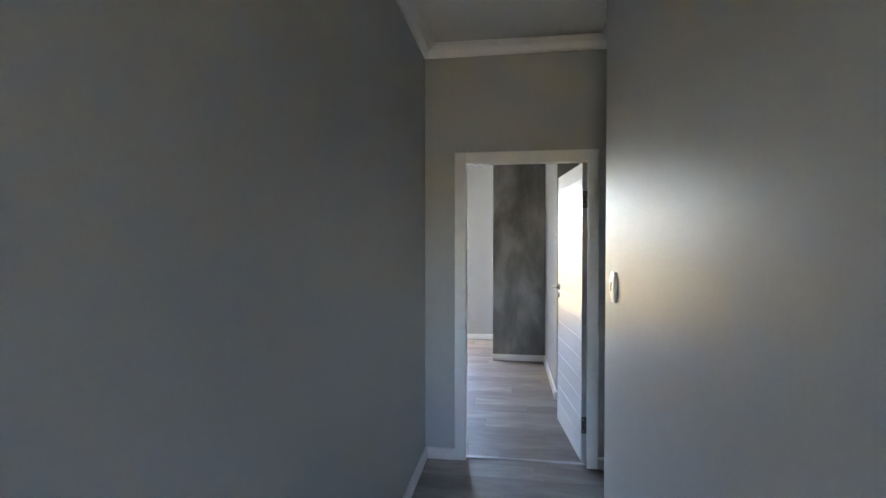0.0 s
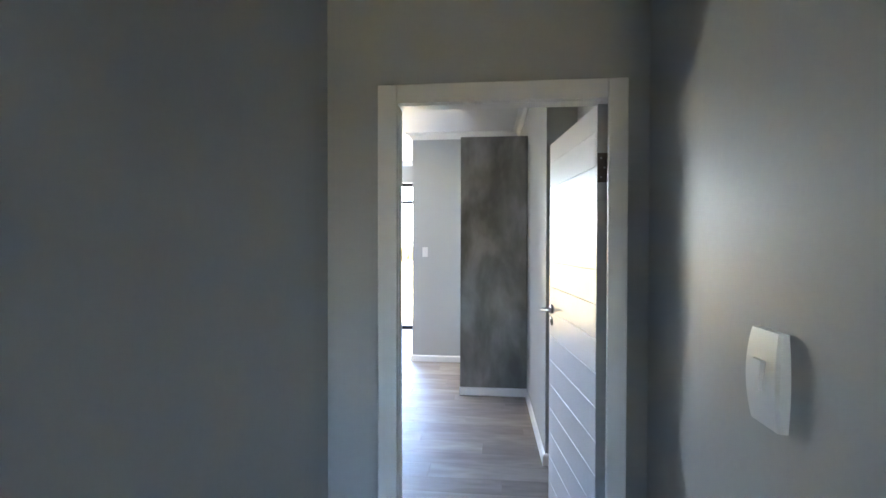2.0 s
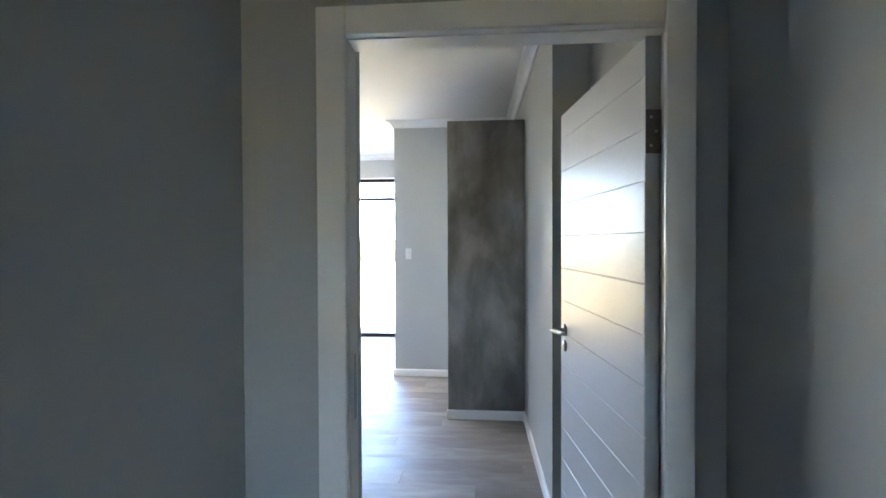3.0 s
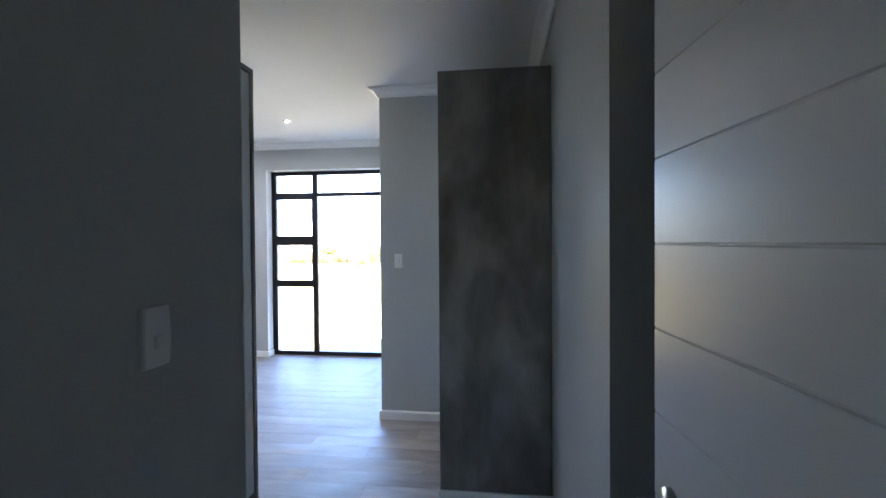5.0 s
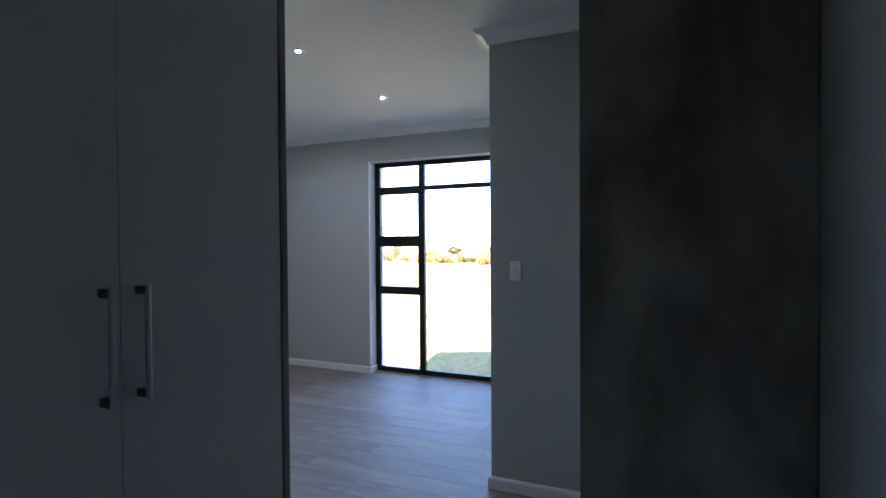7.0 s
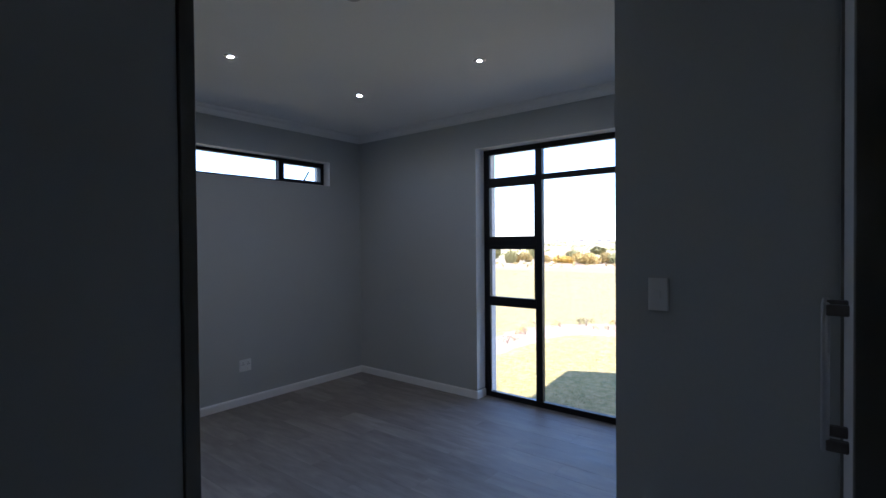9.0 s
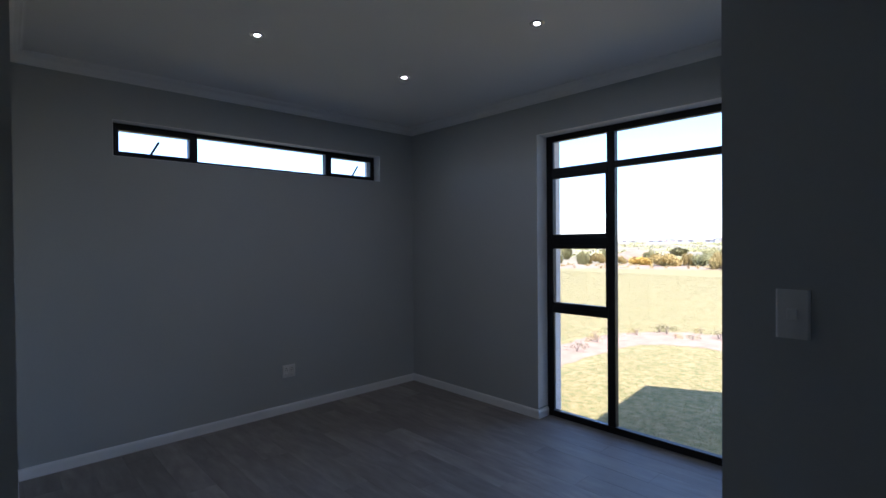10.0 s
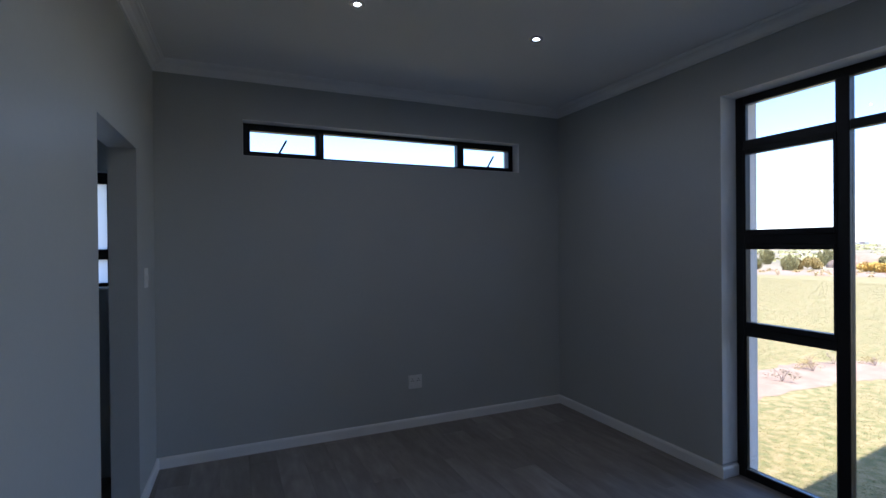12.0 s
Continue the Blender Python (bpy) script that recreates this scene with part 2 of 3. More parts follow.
STUB = 4.98                                  # where the wall steps in behind the open door
RC = 0.879                                   # face of the recess behind the door
PA, PB, PC = (0.68, STUB), (0.656, 6.413), (0.635, PIER)  # the passage's right wall, a little out of square
structure("wall_corridor_left", boxes((LX - 0.12, LX, -2.7, DY0, 0, H)), WALL, "grey painted plaster wall of the narrow corridor", "wall")
structure("wall_corridor_right", boxes((RX, SX + 0.12, -2.7, 2.6, 0, H), bevel=0.006, seg=2), WALL, "grey satin painted corridor wall with a light switch", "wall")
structure("wall_corridor_step", boxes((SX, SX + 0.12, 2.6, DY0, 0, H)), WALL, "grey painted wall set back beside the door", "wall")
# out of view; the opening is added to let daylight into the corridor
structure("wall_corridor_end", holed("x", -2.72, -2.6, LX, RX, [(LX + 0.25, RX - 0.25, 1.0, 2.0)]), WALL, "unseen grey painted end wall with an opening added for daylight", "wall")
OX0, OX1, OZ = -0.072, 0.787, 2.057
structure("wall_door", holed("x", DY0, DY1, -0.48, SX + 0.12, [(OX0, OX1, 0.0, OZ)]), WALL, "grey painted wall round the bedroom door", "wall")
structure("wall_dressing_left", prism([(NX, DY1), (NX, 4.96), (-1.74, 4.96), (-1.74, 4.85), (NX - 0.12, 4.85), (NX - 0.12, DY1)]), WALL, "grey painted wall stub beside the wardrobe", "wall")
structure("wall_dressing_right", prism([(RC, DY1), (1.0, DY1), (1.0, PIER), PC, PA, (RC, STUB)]), WALL, "grey painted wall stepping in behind the open door", "wall")
structure("wall_bedroom_east", prism([(EX, PIER), (0.86, PIER), (0.86, PIER + 0.11), (EX + 0.11, PIER + 0.11), (EX + 0.11, NY), (EX, NY)]), WALL, "grey painted corner wall with a light switch", "wall")
TX0, TX1, TZ = -2.765, -0.935, 2.475   # tall window opening
structure("wall_bedroom_north", holed("x", NY, 10.08, WX - 0.28, 0.98, [(TX0, TX1, 0.0, TZ)]), WALL, "grey painted wall round the floor-length window", "wall")
HY0, HY1, HZ0, HZ1 = 6.905, 9.285, 2.2, 2.468  # high window opening
BY0, BY1, BZ0, BZ1 = 4.75, 6.085, 1.25, 2.04  # bathroom window opening
structure("wall_bedroom_west", holed("y", WX - 0.28, WX, 3.9, NY, [(HY0, HY1, HZ0, HZ1), (BY0, BY1, BZ0, BZ1)]), WALL, "grey painted wall with a long high window", "wall")
QX0, QX1, QZ = -3.88, -3.06, 2.1        # opening to the bathroom


def south(x):
    """The face of the bedroom's south wall, which is a little out of square."""
    return SY - 0.0229 * (x - WX)


bm = holed("x", SY - 0.14, SY, WX, -1.62, [(QX0, QX1, 0.0, QZ)])
for v in bm.verts:
    v.co.y += south(v.co.x) - SY
structure("wall_bedroom_south", bm, WALL, "grey painted wall with an open doorway to the bathroom", "wall")
structure("wall_wardrobe_back", boxes((-1.74, -1.62, 4.96, south(-1.62) - 0.14, 0, H)), WALL, "grey painted wall behind the wardrobe", "wall")
structure("wall_bathroom_south", prism([(WX, 3.9), (-1.62, 3.9), (-1.62, 4.85), (-1.74, 4.85), (-1.74, 4.0), (WX, 4.0)]), WALL, "grey painted bathroom wall", "wall")
structure("ceiling", boxes((WX - 0.28, SX + 0.12, -2.72, 10.08, H, H + 0.2)), CEILING, "flat white painted ceiling", "ceiling")

# cornices: a stepped cove
COVE = [(0.0, H - 0.075), (0.012, H - 0.075), (0.014, H - 0.06), (0.022, H - 0.05), (0.034, H - 0.03), (0.055, H - 0.02), (0.066, H - 0.018), (0.072, H - 0.01), (0.08, H - 0.008), (0.08, H), (0.0, H)]
bm = bmesh.new()
sweep(bm, [(NX, DY1), (RC, DY1), (RC, STUB), PA, PC, (EX, PIER), (EX, NY), (WX, NY), (WX, SY), (-1.62, south(-1.62)), (-1.62, 4.96), (NX, 4.96)], COVE, True)
structure("cornice_bedroom", bm, TRIM, "white moulded cornice round the bedroom ceiling", "cornice")
bm = bmesh.new()
sweep(bm, [(LX, DY0), (LX, -2.6), (RX, -2.6), (RX, 2.6), (SX, 2.6), (SX, DY0)], COVE, True)
structure("cornice_corridor", bm, TRIM, "white moulded cornice of the corridor ceiling", "cornice")

# baseboards
SKIRT = [(0.0, 0.0), (0.018, 0.0), (0.018, 0.061), (0.014, 0.071), (0.008, 0.076), (0.0, 0.076)]
for line in (
    [(-0.118, DY0), (LX, DY0), (LX, -2.6), (RX, -2.6), (RX, 2.6), (SX, 2.6), (SX, DY0), (0.832, DY0)],
    [(0.83, DY1), (RC, DY1), (RC, STUB), PA, (0.656, 6.412), (0.006, 6.412)],
    [(0.0, PIER), (EX, PIER), (EX, NY), (TX1, NY), (TX1, NY + 0.135)],
    [(TX0, NY + 0.135), (TX0, NY), (WX, NY), (WX, SY), (QX0, south(QX0)), (QX0, south(QX0) - 0.14)],
    [(QX1, south(QX1) - 0.14), (QX1, south(QX1)), (-1.62, south(-1.62))],
    [(NX, 4.96), (NX, DY1), (-0.12, DY1)],
):
    bm = bmesh.new()
    sweep(bm, line, SKIRT, False)
    structure("baseboard", bm, TRIM, "white painted skirting board along the wall", "baseboard")


# ---- door frame and door ----
def door_frame():
    ob = base("door_frame", pose(0, DY0, 0), "white painted timber door frame with architrave", "door frame", kind="structure")
    x0, x1, z1 = -0.045, 0.774, 2.03
    part("jamb", boxes((OX0, x0, 0, 0.112, 0, z1), bevel=0.002), TRIM, ob)
    part("jamb", boxes((x1, OX1, 0, 0.112, 0, z1), bevel=0.002), TRIM, ob)
    part("head", boxes((OX0, OX1, 0, 0.112, z1, OZ), bevel=0.002), TRIM, ob)
    part("door_stop", boxes((x0, x0 + 0.003, 0.02, 0.06, 0, z1 - 0.003), bevel=0.002), TRIM, ob)
    part("door_stop", boxes((x0, x1, 0.02, 0.06, z1 - 0.003, z1), bevel=0.002), TRIM, ob)
    for a, b, c, d in ((x0 - 0.073, x0 + 0.004, 0, z1 + 0.07), (x1 - 0.017, x1 + 0.056, 0, z1 + 0.07), (x0 + 0.004, x1 - 0.017, z1 - 0.004, z1 + 0.07)):
        part("architrave", boxes((a, b, -0.017, -0.001, c, d), bevel=0.004, seg=2), TRIM, ob)
    part("strike_plate", boxes((x0 - 0.001, x0 + 0.0015, 0.066, 0.09, 1.0, 1.18)), STEEL, ob, "steel strike plate")
    return ob


door_frame()


def plank_door(m):
    ob = base("door_1", m, "white painted plank door with steel lever handle, standing open", "door", kind="structure")
    w, t, h = 0.807, 0.044, 2.02
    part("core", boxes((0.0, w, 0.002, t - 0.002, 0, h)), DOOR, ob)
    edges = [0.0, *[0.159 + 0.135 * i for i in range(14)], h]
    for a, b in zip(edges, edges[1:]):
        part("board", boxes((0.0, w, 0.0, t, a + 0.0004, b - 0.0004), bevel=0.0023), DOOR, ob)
    for zz in (0.195, 1.716):
        p = part("hinge", boxes((-0.003, 0.0005, 0.001, 0.044, zz, zz + 0.114), (-0.012, -0.002, 0.044, 0.053, zz, zz + 0.114), bevel=0.001), HINGE, ob, "tarnished steel butt hinge")
        for dz in (0.02, 0.057, 0.094):
            bm = bmesh.new()
            tube(bm, (-0.0045, 0.02 + (0.008 if dz == 0.057 else -0.005), zz + dz), (-0.002, 0.02 + (0.008 if dz == 0.057 else -0.005), zz + dz), 0.004, 8)
            part("screw", bm, STEEL, p)
    for side in (-1, 1):
        y = 0.0 if side < 0 else t
        x, zz = w - 0.062, 1.118
        bm = bmesh.new()
        tube(bm, (x, y, zz), (x, y + side * 0.009, zz), 0.026, 20, 0.024)
        part("rose", bm, STEEL, ob, "round steel rose", True)
        bm = bmesh.new()
        pts = [(x, y + side * 0.008, zz), (x, y + side * 0.05, zz), *[(x - 0.008 - 0.112 * k / 8, y + side * (0.058 - 0.014 * (k / 8) ** 2), zz + 0.004 * math.sin(k / 8 * 3) + 0.008 * (k / 8) ** 2) for k in range(9)]]
        for a, b in zip(pts, pts[1:]):
            tube(bm, a, b, 0.0095, 12)
            bmesh.ops.create_icosphere(bm, subdivisions=2, radius=0.0095, matrix=Matrix.Translation(b))
        part("lever", bm, STEEL, ob, "curved steel lever", True)
        bm = bmesh.new()
        tube(bm, (x, y, zz - 0.065), (x, y + side * 0.007, zz - 0.065), 0.024, 20, 0.022)
        esc = part("escutcheon", bm, STEEL, ob, "round steel keyhole cover", True)
        part("keyhole", boxes((x - 0.003, x + 0.003, y + side * 0.0072 - 0.0008, y + side * 0.0072 + 0.0008, zz - 0.078, zz - 0.055)), SLOT, esc)
    part("latch_plate", boxes((w - 0.001, w + 0.0015, 0.01, 0.03, 1.0, 1.16)), STEEL, ob)
    return ob


# the free edge swings into the dressing passage, a little past the wall's line
plank_door(Matrix.Translation((0.733, 3.645, 0.006)) @ Matrix.Rotation(math.atan2(0.803, -0.09), 4, "Z") @ Matrix.Diagonal((1, -1, 1, 1)))


# ---- windows ----
def pane(bm_rows, parent, label=""):
    ob = part("pane", boxes(bm_rows), GLASS, parent, label)
    ob.visible_shadow = False
    return ob


def tall_window():
    y = 9.87
    ob = base("window_1", pose(0, y, 0), "floor-length black aluminium window with side vents", "window", kind="structure")
    x0, x1, z0, z1, f, d = TX0, TX1, 0.0, TZ, 0.055, 0.05
    part("frame_side", boxes((x0, x0 + f, 0, d, z0, z1), bevel=0.003), BLACK, ob)
    part("frame_side", boxes((x1 - f, x1, 0, d, z0, z1), bevel=0.003), BLACK, ob)
    part("frame_head", boxes((x0 + f, x1 - f, 0, d, z1 - f, z1), bevel=0.003), BLACK, ob)
    part("frame_sill", boxes((x0 + f, x1 - f, 0, d, z0, z0 + f), bevel=0.003), BLACK, ob)
    mx = -2.147
    part("mullion", boxes((mx - 0.03, mx + 0.03, -0.004, d, z0 + f, z1 - f), bevel=0.003), BLACK, ob)
    rows = [z0 + f, 0.95, 1.546, 2.159, z1 - f]
    for zz in rows[1:4]:
        part("transom", boxes((x0 + f, mx - 0.03, 0, d, zz - 0.029, zz + 0.029), bevel=0.003), BLACK, ob)
    part("transom", boxes((mx + 0.03, x1 - f, 0, d, 2.159 - 0.026, 2.159 + 0.026), bevel=0.003), BLACK, ob)
    g, rail = 0.018, 0.034
    for i, (a, b) in enumerate(zip(rows, rows[1:])):
        lo, hi = a + (0.029 if i else 0), b - (0.029 if i < 3 else 0)
        if i in (1, 2):
            s = part("sash", boxes((x0 + f, x0 + f + g, -0.008, d - 0.01, lo, hi), (mx - 0.03 - g, mx - 0.03, -0.008, d - 0.01, lo, hi),
                                   (x0 + f + g, mx - 0.03 - g, -0.008, d - 0.01, lo, lo + rail), (x0 + f + g, mx - 0.03 - g, -0.008, d - 0.01, hi - rail, hi), bevel=0.002), BLACK, ob)
            pane((x0 + f + g, mx - 0.03 - g, 0.02, 0.026, lo + rail, hi - rail), s)
        else:
            for q in ((x0 + f, x0 + f + 0.012, lo, hi), (mx - 0.042, mx - 0.03, lo, hi)):
                part("glazing_bead", boxes((q[0], q[1], 0.006, 0.03, q[2], q[3])), BLACK, ob)
            pane((x0 + f, mx - 0.03, 0.02, 0.026, lo, hi), ob)
    pane((mx + 0.03, x1 - f, 0.02, 0.026, z0 + f, 2.159 - 0.026), ob)
    pane((mx + 0.03, x1 - f, 0.02, 0.026, 2.159 + 0.026, z1 - f), ob)
    for a, b in ((x0, x0 + 0.004), (x1 - 0.004, x1)):
        part("outer_reveal", boxes((a, b, d, 0.207, 0.012, z1)), PLASTER, ob, "pale plastered outer reveal")
    back = NY - y
    for a, b, lo, hi in ((x0, x0 + 0.003, 0.09, z1 - 0.003), (x1 - 0.003, x1, 0.09, z1 - 0.003), (x0, x1, z1 - 0.003, z1)):
        part("inner_reveal", boxes((a, b, back - 0.001, 0.0, lo, hi)), CEILING, ob, "white painted reveal")


tall_window()


def high_window():
    x = -4.57
    ob = base("window_2", pose(x, 0, 0), "long narrow black aluminium window under the ceiling", "window", kind="structure")
    y0, y1, z0, z1, f, d = HY0, HY1, HZ0, HZ1, 0.035, 0.06
    part("frame_side", boxes((-d, 0, y0, y0 + f, z0, z1), bevel=0.002), BLACK, ob)
    part("frame_side", boxes((-d, 0, y1 - f, y1, z0, z1), bevel=0.002), BLACK, ob)
    part("frame_head", boxes((-d, 0, y0 + f, y1 - f, z1 - f, z1), bevel=0.002), BLACK, ob)
    part("frame_sill", boxes((-d, 0, y0 + f, y1 - f, z0, z0 + f), bevel=0.002), BLACK, ob)
    cuts = [y0 + f, 7.49, 8.72, y1 - f]
    for c in cuts[1:3]:
        part("mullion", boxes((-d, 0.003, c - 0.022, c + 0.022, z0 + f, z1 - f), bevel=0.002), BLACK, ob)
    for i, (a, b) in enumerate(zip(cuts, cuts[1:])):
        lo, hi = a + (0.022 if i else 0), b - (0.022 if i < 2 else 0)
        if i == 1:
            pane((-0.046, -0.04, lo, hi, z0 + f, z1 - f), ob)
            continue
        g = 0.02
        s = part("sash", boxes((-d, 0.006, lo, lo + g, z0 + f, z1 - f), (-d, 0.006, hi - g, hi, z0 + f, z1 - f),
                               (-d, 0.006, lo + g, hi - g, z0 + f, z0 + f + g), (-d, 0.006, lo + g, hi - g, z1 - f - g, z1 - f), bevel=0.002), BLACK, ob)
        pane((-0.046, -0.04, lo + g, hi - g, z0 + f + g, z1 - f - g), s)
        c = (lo + hi) / 2 + (0.012 if i else -0.03)
        bm = boxes((0.006, 0.022, c - 0.03, c + 0.03, z0 + f, z0 + f + 0.012), bevel=0.002)
        tube(bm, (0.014, c - 0.01, z0 + f + 0.006), (0.03, c + 0.045, z0 + f + 0.11), 0.0085, 8)
        bmesh.ops.create_icosphere(bm, subdivisions=1, radius=0.009, matrix=Matrix.Translation((0.03, c + 0.045, z0 + f + 0.11)))
        part("stay_handle", bm, BLACK, s, "black window stay")
    for a, b, lo, hi in ((y0, y0 + 0.003, z0, z1), (y1 - 0.003, y1, z0, z1), (y0, y1, z1 - 0.003, z1), (y0, y1, z0, z0 + 0.003)):
        part("inner_reveal", boxes((0.0, WX - x + 0.001, a, b, lo, hi)), CEILING, ob, "white painted reveal")


high_window()


def small_window(name, m, w, h, label, bars, head=0.04, glass=None):
    """A black framed window in the local xz plane, glass 2 cm behind its face."""
    ob = base(name, m, label, "window", kind="structure")
    f, d = 0.04, 0.05
    part("frame_side", boxes((0, f, 0, d, 0, h), bevel=0.002), BLACK, ob)
    part("frame_side", boxes((w - f, w, 0, d, 0, h), bevel=0.002), BLACK, ob)
    part("frame_head", boxes((f, w - f, 0, d, h - head, h), bevel=0.002), BLACK, ob)
    part("frame_sill", boxes((f, w - f, 0, d, 0, f), bevel=0.002), BLACK, ob)
    cuts = [f, *bars, h - head]
    for z in bars:
        part("transom", boxes((f, w - f, 0, d, z - 0.035, z + 0.035), bevel=0.002), BLACK, ob)
    for i, (a, b) in enumerate(zip(cuts, cuts[1:])):
        p = pane((f, w - f, 0.02, 0.026, a + (0.035 if i else 0), b - (0.035 if i < len(bars) else 0)), ob)
        if glass:
            p.data.materials[0] = glass
    part("window_sill", boxes((0.002, w - 0.002, -0.12, -0.001, 0.001, 0.016), bevel=0.003), CEILING, ob, "white painted sill")
    return ob


small_window("window_3", Matrix.Translation((WX - 0.1, BY0, BZ0)) @ Matrix.Rotation(radians(90), 4, "Z"), BY1 - BY0, BZ1 - BZ0, "black aluminium bathroom window with obscure glass", [0.235], 0.075, FROSTED)
# unseen window for the end wall's opening, there only to light the corridor
small_window("window_4", pose(LX + 0.25, -2.66, 1.0), RX - LX - 0.5, 1.0, "unseen black aluminium window, added at the corridor's end to light it", [])


# ---- wardrobes ----
def wardrobe(m, length, label, depth=0.6, high=2.5):
    """Doors in the local xz plane facing -y, the body behind them; x along the front."""
    ob = base("wardrobe", m, label, "wardrobe")
    t = 0.03
    part("side_panel", boxes((0, t, -0.0, depth, 0, high), bevel=0.0015), PANEL, ob, "dark grey concrete-look end panel")
    part("side_panel", boxes((length - t, length, -0.0, depth, 0, high), bevel=0.0015), PANEL, ob, "dark grey concrete-look end panel")
    part("top_panel", boxes((t, length - t, 0.0, depth, high - t, high), bevel=0.0015), PANEL, ob, "dark grey concrete-look top panel")
    part("back", boxes((t, length - t, depth - 0.012, depth, 0.1, high - t)), MELAMINE, ob)
    part("plinth", boxes((t, length - t, 0.04, 0.056, 0, 0.1)), PANEL, ob)
    part("bottom", boxes((t, length - t, 0.03, depth - 0.012, 0.1, 0.116)), MELAMINE, ob)
    mid = length / 2
    for a, b, hx in ((t + 0.002, mid - 0.0006, mid - 0.047), (mid + 0.0006, length - t - 0.002, mid + 0.047)):
        dr = part("door", boxes((a, b, 0.008, 0.026, 0.104, high - t - 0.003), bevel=0.0015), MELAMINE, ob, "plain pale grey melamine door")
        bm = boxes((hx - 0.007, hx + 0.007, -0.036, -0.022, 1.135, 1.435), bevel=0.0055, seg=3)
        hd = part("handle", bm, STEEL, dr, "brushed steel bar handle", True)
        for z in (1.14, 1.408):
            part("handle_post", boxes((hx - 0.009, hx + 0.009, -0.028, 0.008, z, z + 0.022), bevel=0.002), HINGE, dr)
    return ob


# one on each side of the dressing passage
wardrobe(Matrix.Translation((-1.017, 4.985, 0)) @ Matrix.Rotation(radians(90), 4, "Z"), 1.246, "built-in wardrobe with pale grey doors and dark surround")
wardrobe(Matrix.Translation((0.012, 7.675, 0)) @ Matrix.Rotation(radians(-90), 4, "Z"), 1.263, "tall built-in wardrobe with dark concrete-look side panel", depth=0.641)


# ---- switches, socket, downlights ----
def wall_plate(name, m, w, h, label, category, rockers=0, sockets=0, high=0.0, bow=0.0):
    """In the local xz plane, facing -y."""
    ob = base(name, m, label, category)
    bm = bmesh.new()
    n, rim = 12, []
    for k in range(n + 1):
        z = -h / 2 + h * k / n
        half = w / 2 * (1 + bow * (1 - (2 * z / h) ** 2))
        rim.append((half, z, -0.011 - bow * 0.05 * (1 - (2 * z / h) ** 2)))
    rows = []
    for half, z, y in rim:
        rows.append([bm.verts.new(p) for p in ((-half, 0, z), (-half, y + 0.004, z), (-half + 0.004, y, z), (half - 0.004, y, z), (half, y + 0.004, z), (half, 0, z))])
    for a, b in zip(rows, rows[1:]):
        for j in range(5):
            bm.faces.new((a[j], a[j + 1], b[j + 1], b[j]))
    bm.faces.new(rows[0])
    bm.faces.new(rows[-1][::-1])
    bmesh.ops.recalc_face_normals(bm, faces=bm.faces)
    part("cover_plate", bm, PLASTIC, ob)
    for i in range(rockers):
        x = (i - (rockers - 1) / 2) * 0.024
        if bow < 0.1:
            part("rocker", boxes((x - 0.011, x + 0.011, -0.017 - bow * 0.05, -0.01, high - 0.014, high + 0.014), bevel=0.002), PLASTIC, ob)
            continue
        bm = bmesh.new()
        ring = [[bm.verts.new((x + sx * half, y, z)) for sx, half, z in ((-1, a, high + 0.02), (1, a, high + 0.02), (1, b, high - 0.02), (-1, b, high - 0.02))]
                for y, a, b in ((-0.01, 0.0135, 0.007), (-0.016, 0.0135, 0.007), (-0.0215, 0.0115, 0.0055))]
        bm.faces.new(ring[2])
        for low, top in zip(ring, ring[1:]):
            for k in range(4):
                bm.faces.new((low[k], low[(k + 1) % 4], top[(k + 1) % 4], top[k]))
        bmesh.ops.recalc_face_normals(bm, faces=bm.faces)
        part("rocker", bm, PLASTIC, ob, "tapered rocker")
    for i in range(sockets):
        x = (i - (sockets - 1) / 2) * w * 0.46
        s = part("socket_face", boxes((x - w * 0.2, x + w * 0.2, -0.0135, -0.01, -h * 0.06, h * 0.38), bevel=0.001), PLASTIC, ob)
        for dx, dz in ((0, 0.028), (-0.009, 0.01), (0.009, 0.01)):
            bm = bmesh.new()
            tube(bm, (x + dx, -0.0142, dz), (x + dx, -0.0132, dz), 0.0042, 8)
            part("socket_hole", bm, SLOT, s)
        part("rocker", boxes((x - 0.011, x + 0.011, -0.0165, -0.01, -h * 0.34, -h * 0.16), bevel=0.002), PLASTIC, ob)
    return ob


turn = lambda x, y, z, a: Matrix.Translation((x, y, z)) @ Matrix.Rotation(radians(a), 4, "Z")
wall_plate("light_switch", turn(RX, 2.372, 1.313, -90), 0.07, 0.125, "white plastic light switch on the corridor wall", "light switch", 1, high=0.004, bow=0.12)
wall_plate("light_switch", turn(NX, 4.59, 1.317, 90), 0.081, 0.13, "white plastic light switch beside the wardrobe", "light switch", 1, high=-0.01, bow=0.05)
wall_plate("light_switch", turn(-0.512, PIER, 1.359, 0), 0.07, 0.12, "white plastic light switch on the corner wall", "light switch", 1)
wall_plate("light_switch", turn(-4.12, south(-4.12), 1.34, 178.5), 0.07, 0.12, "white plastic light switch beside the bathroom opening", "light switch", 1)
wall_plate("wall_socket", turn(WX, 8.235, 0.379, 90), 0.12, 0.112, "white double wall socket above the skirting", "wall socket", 0, 2)


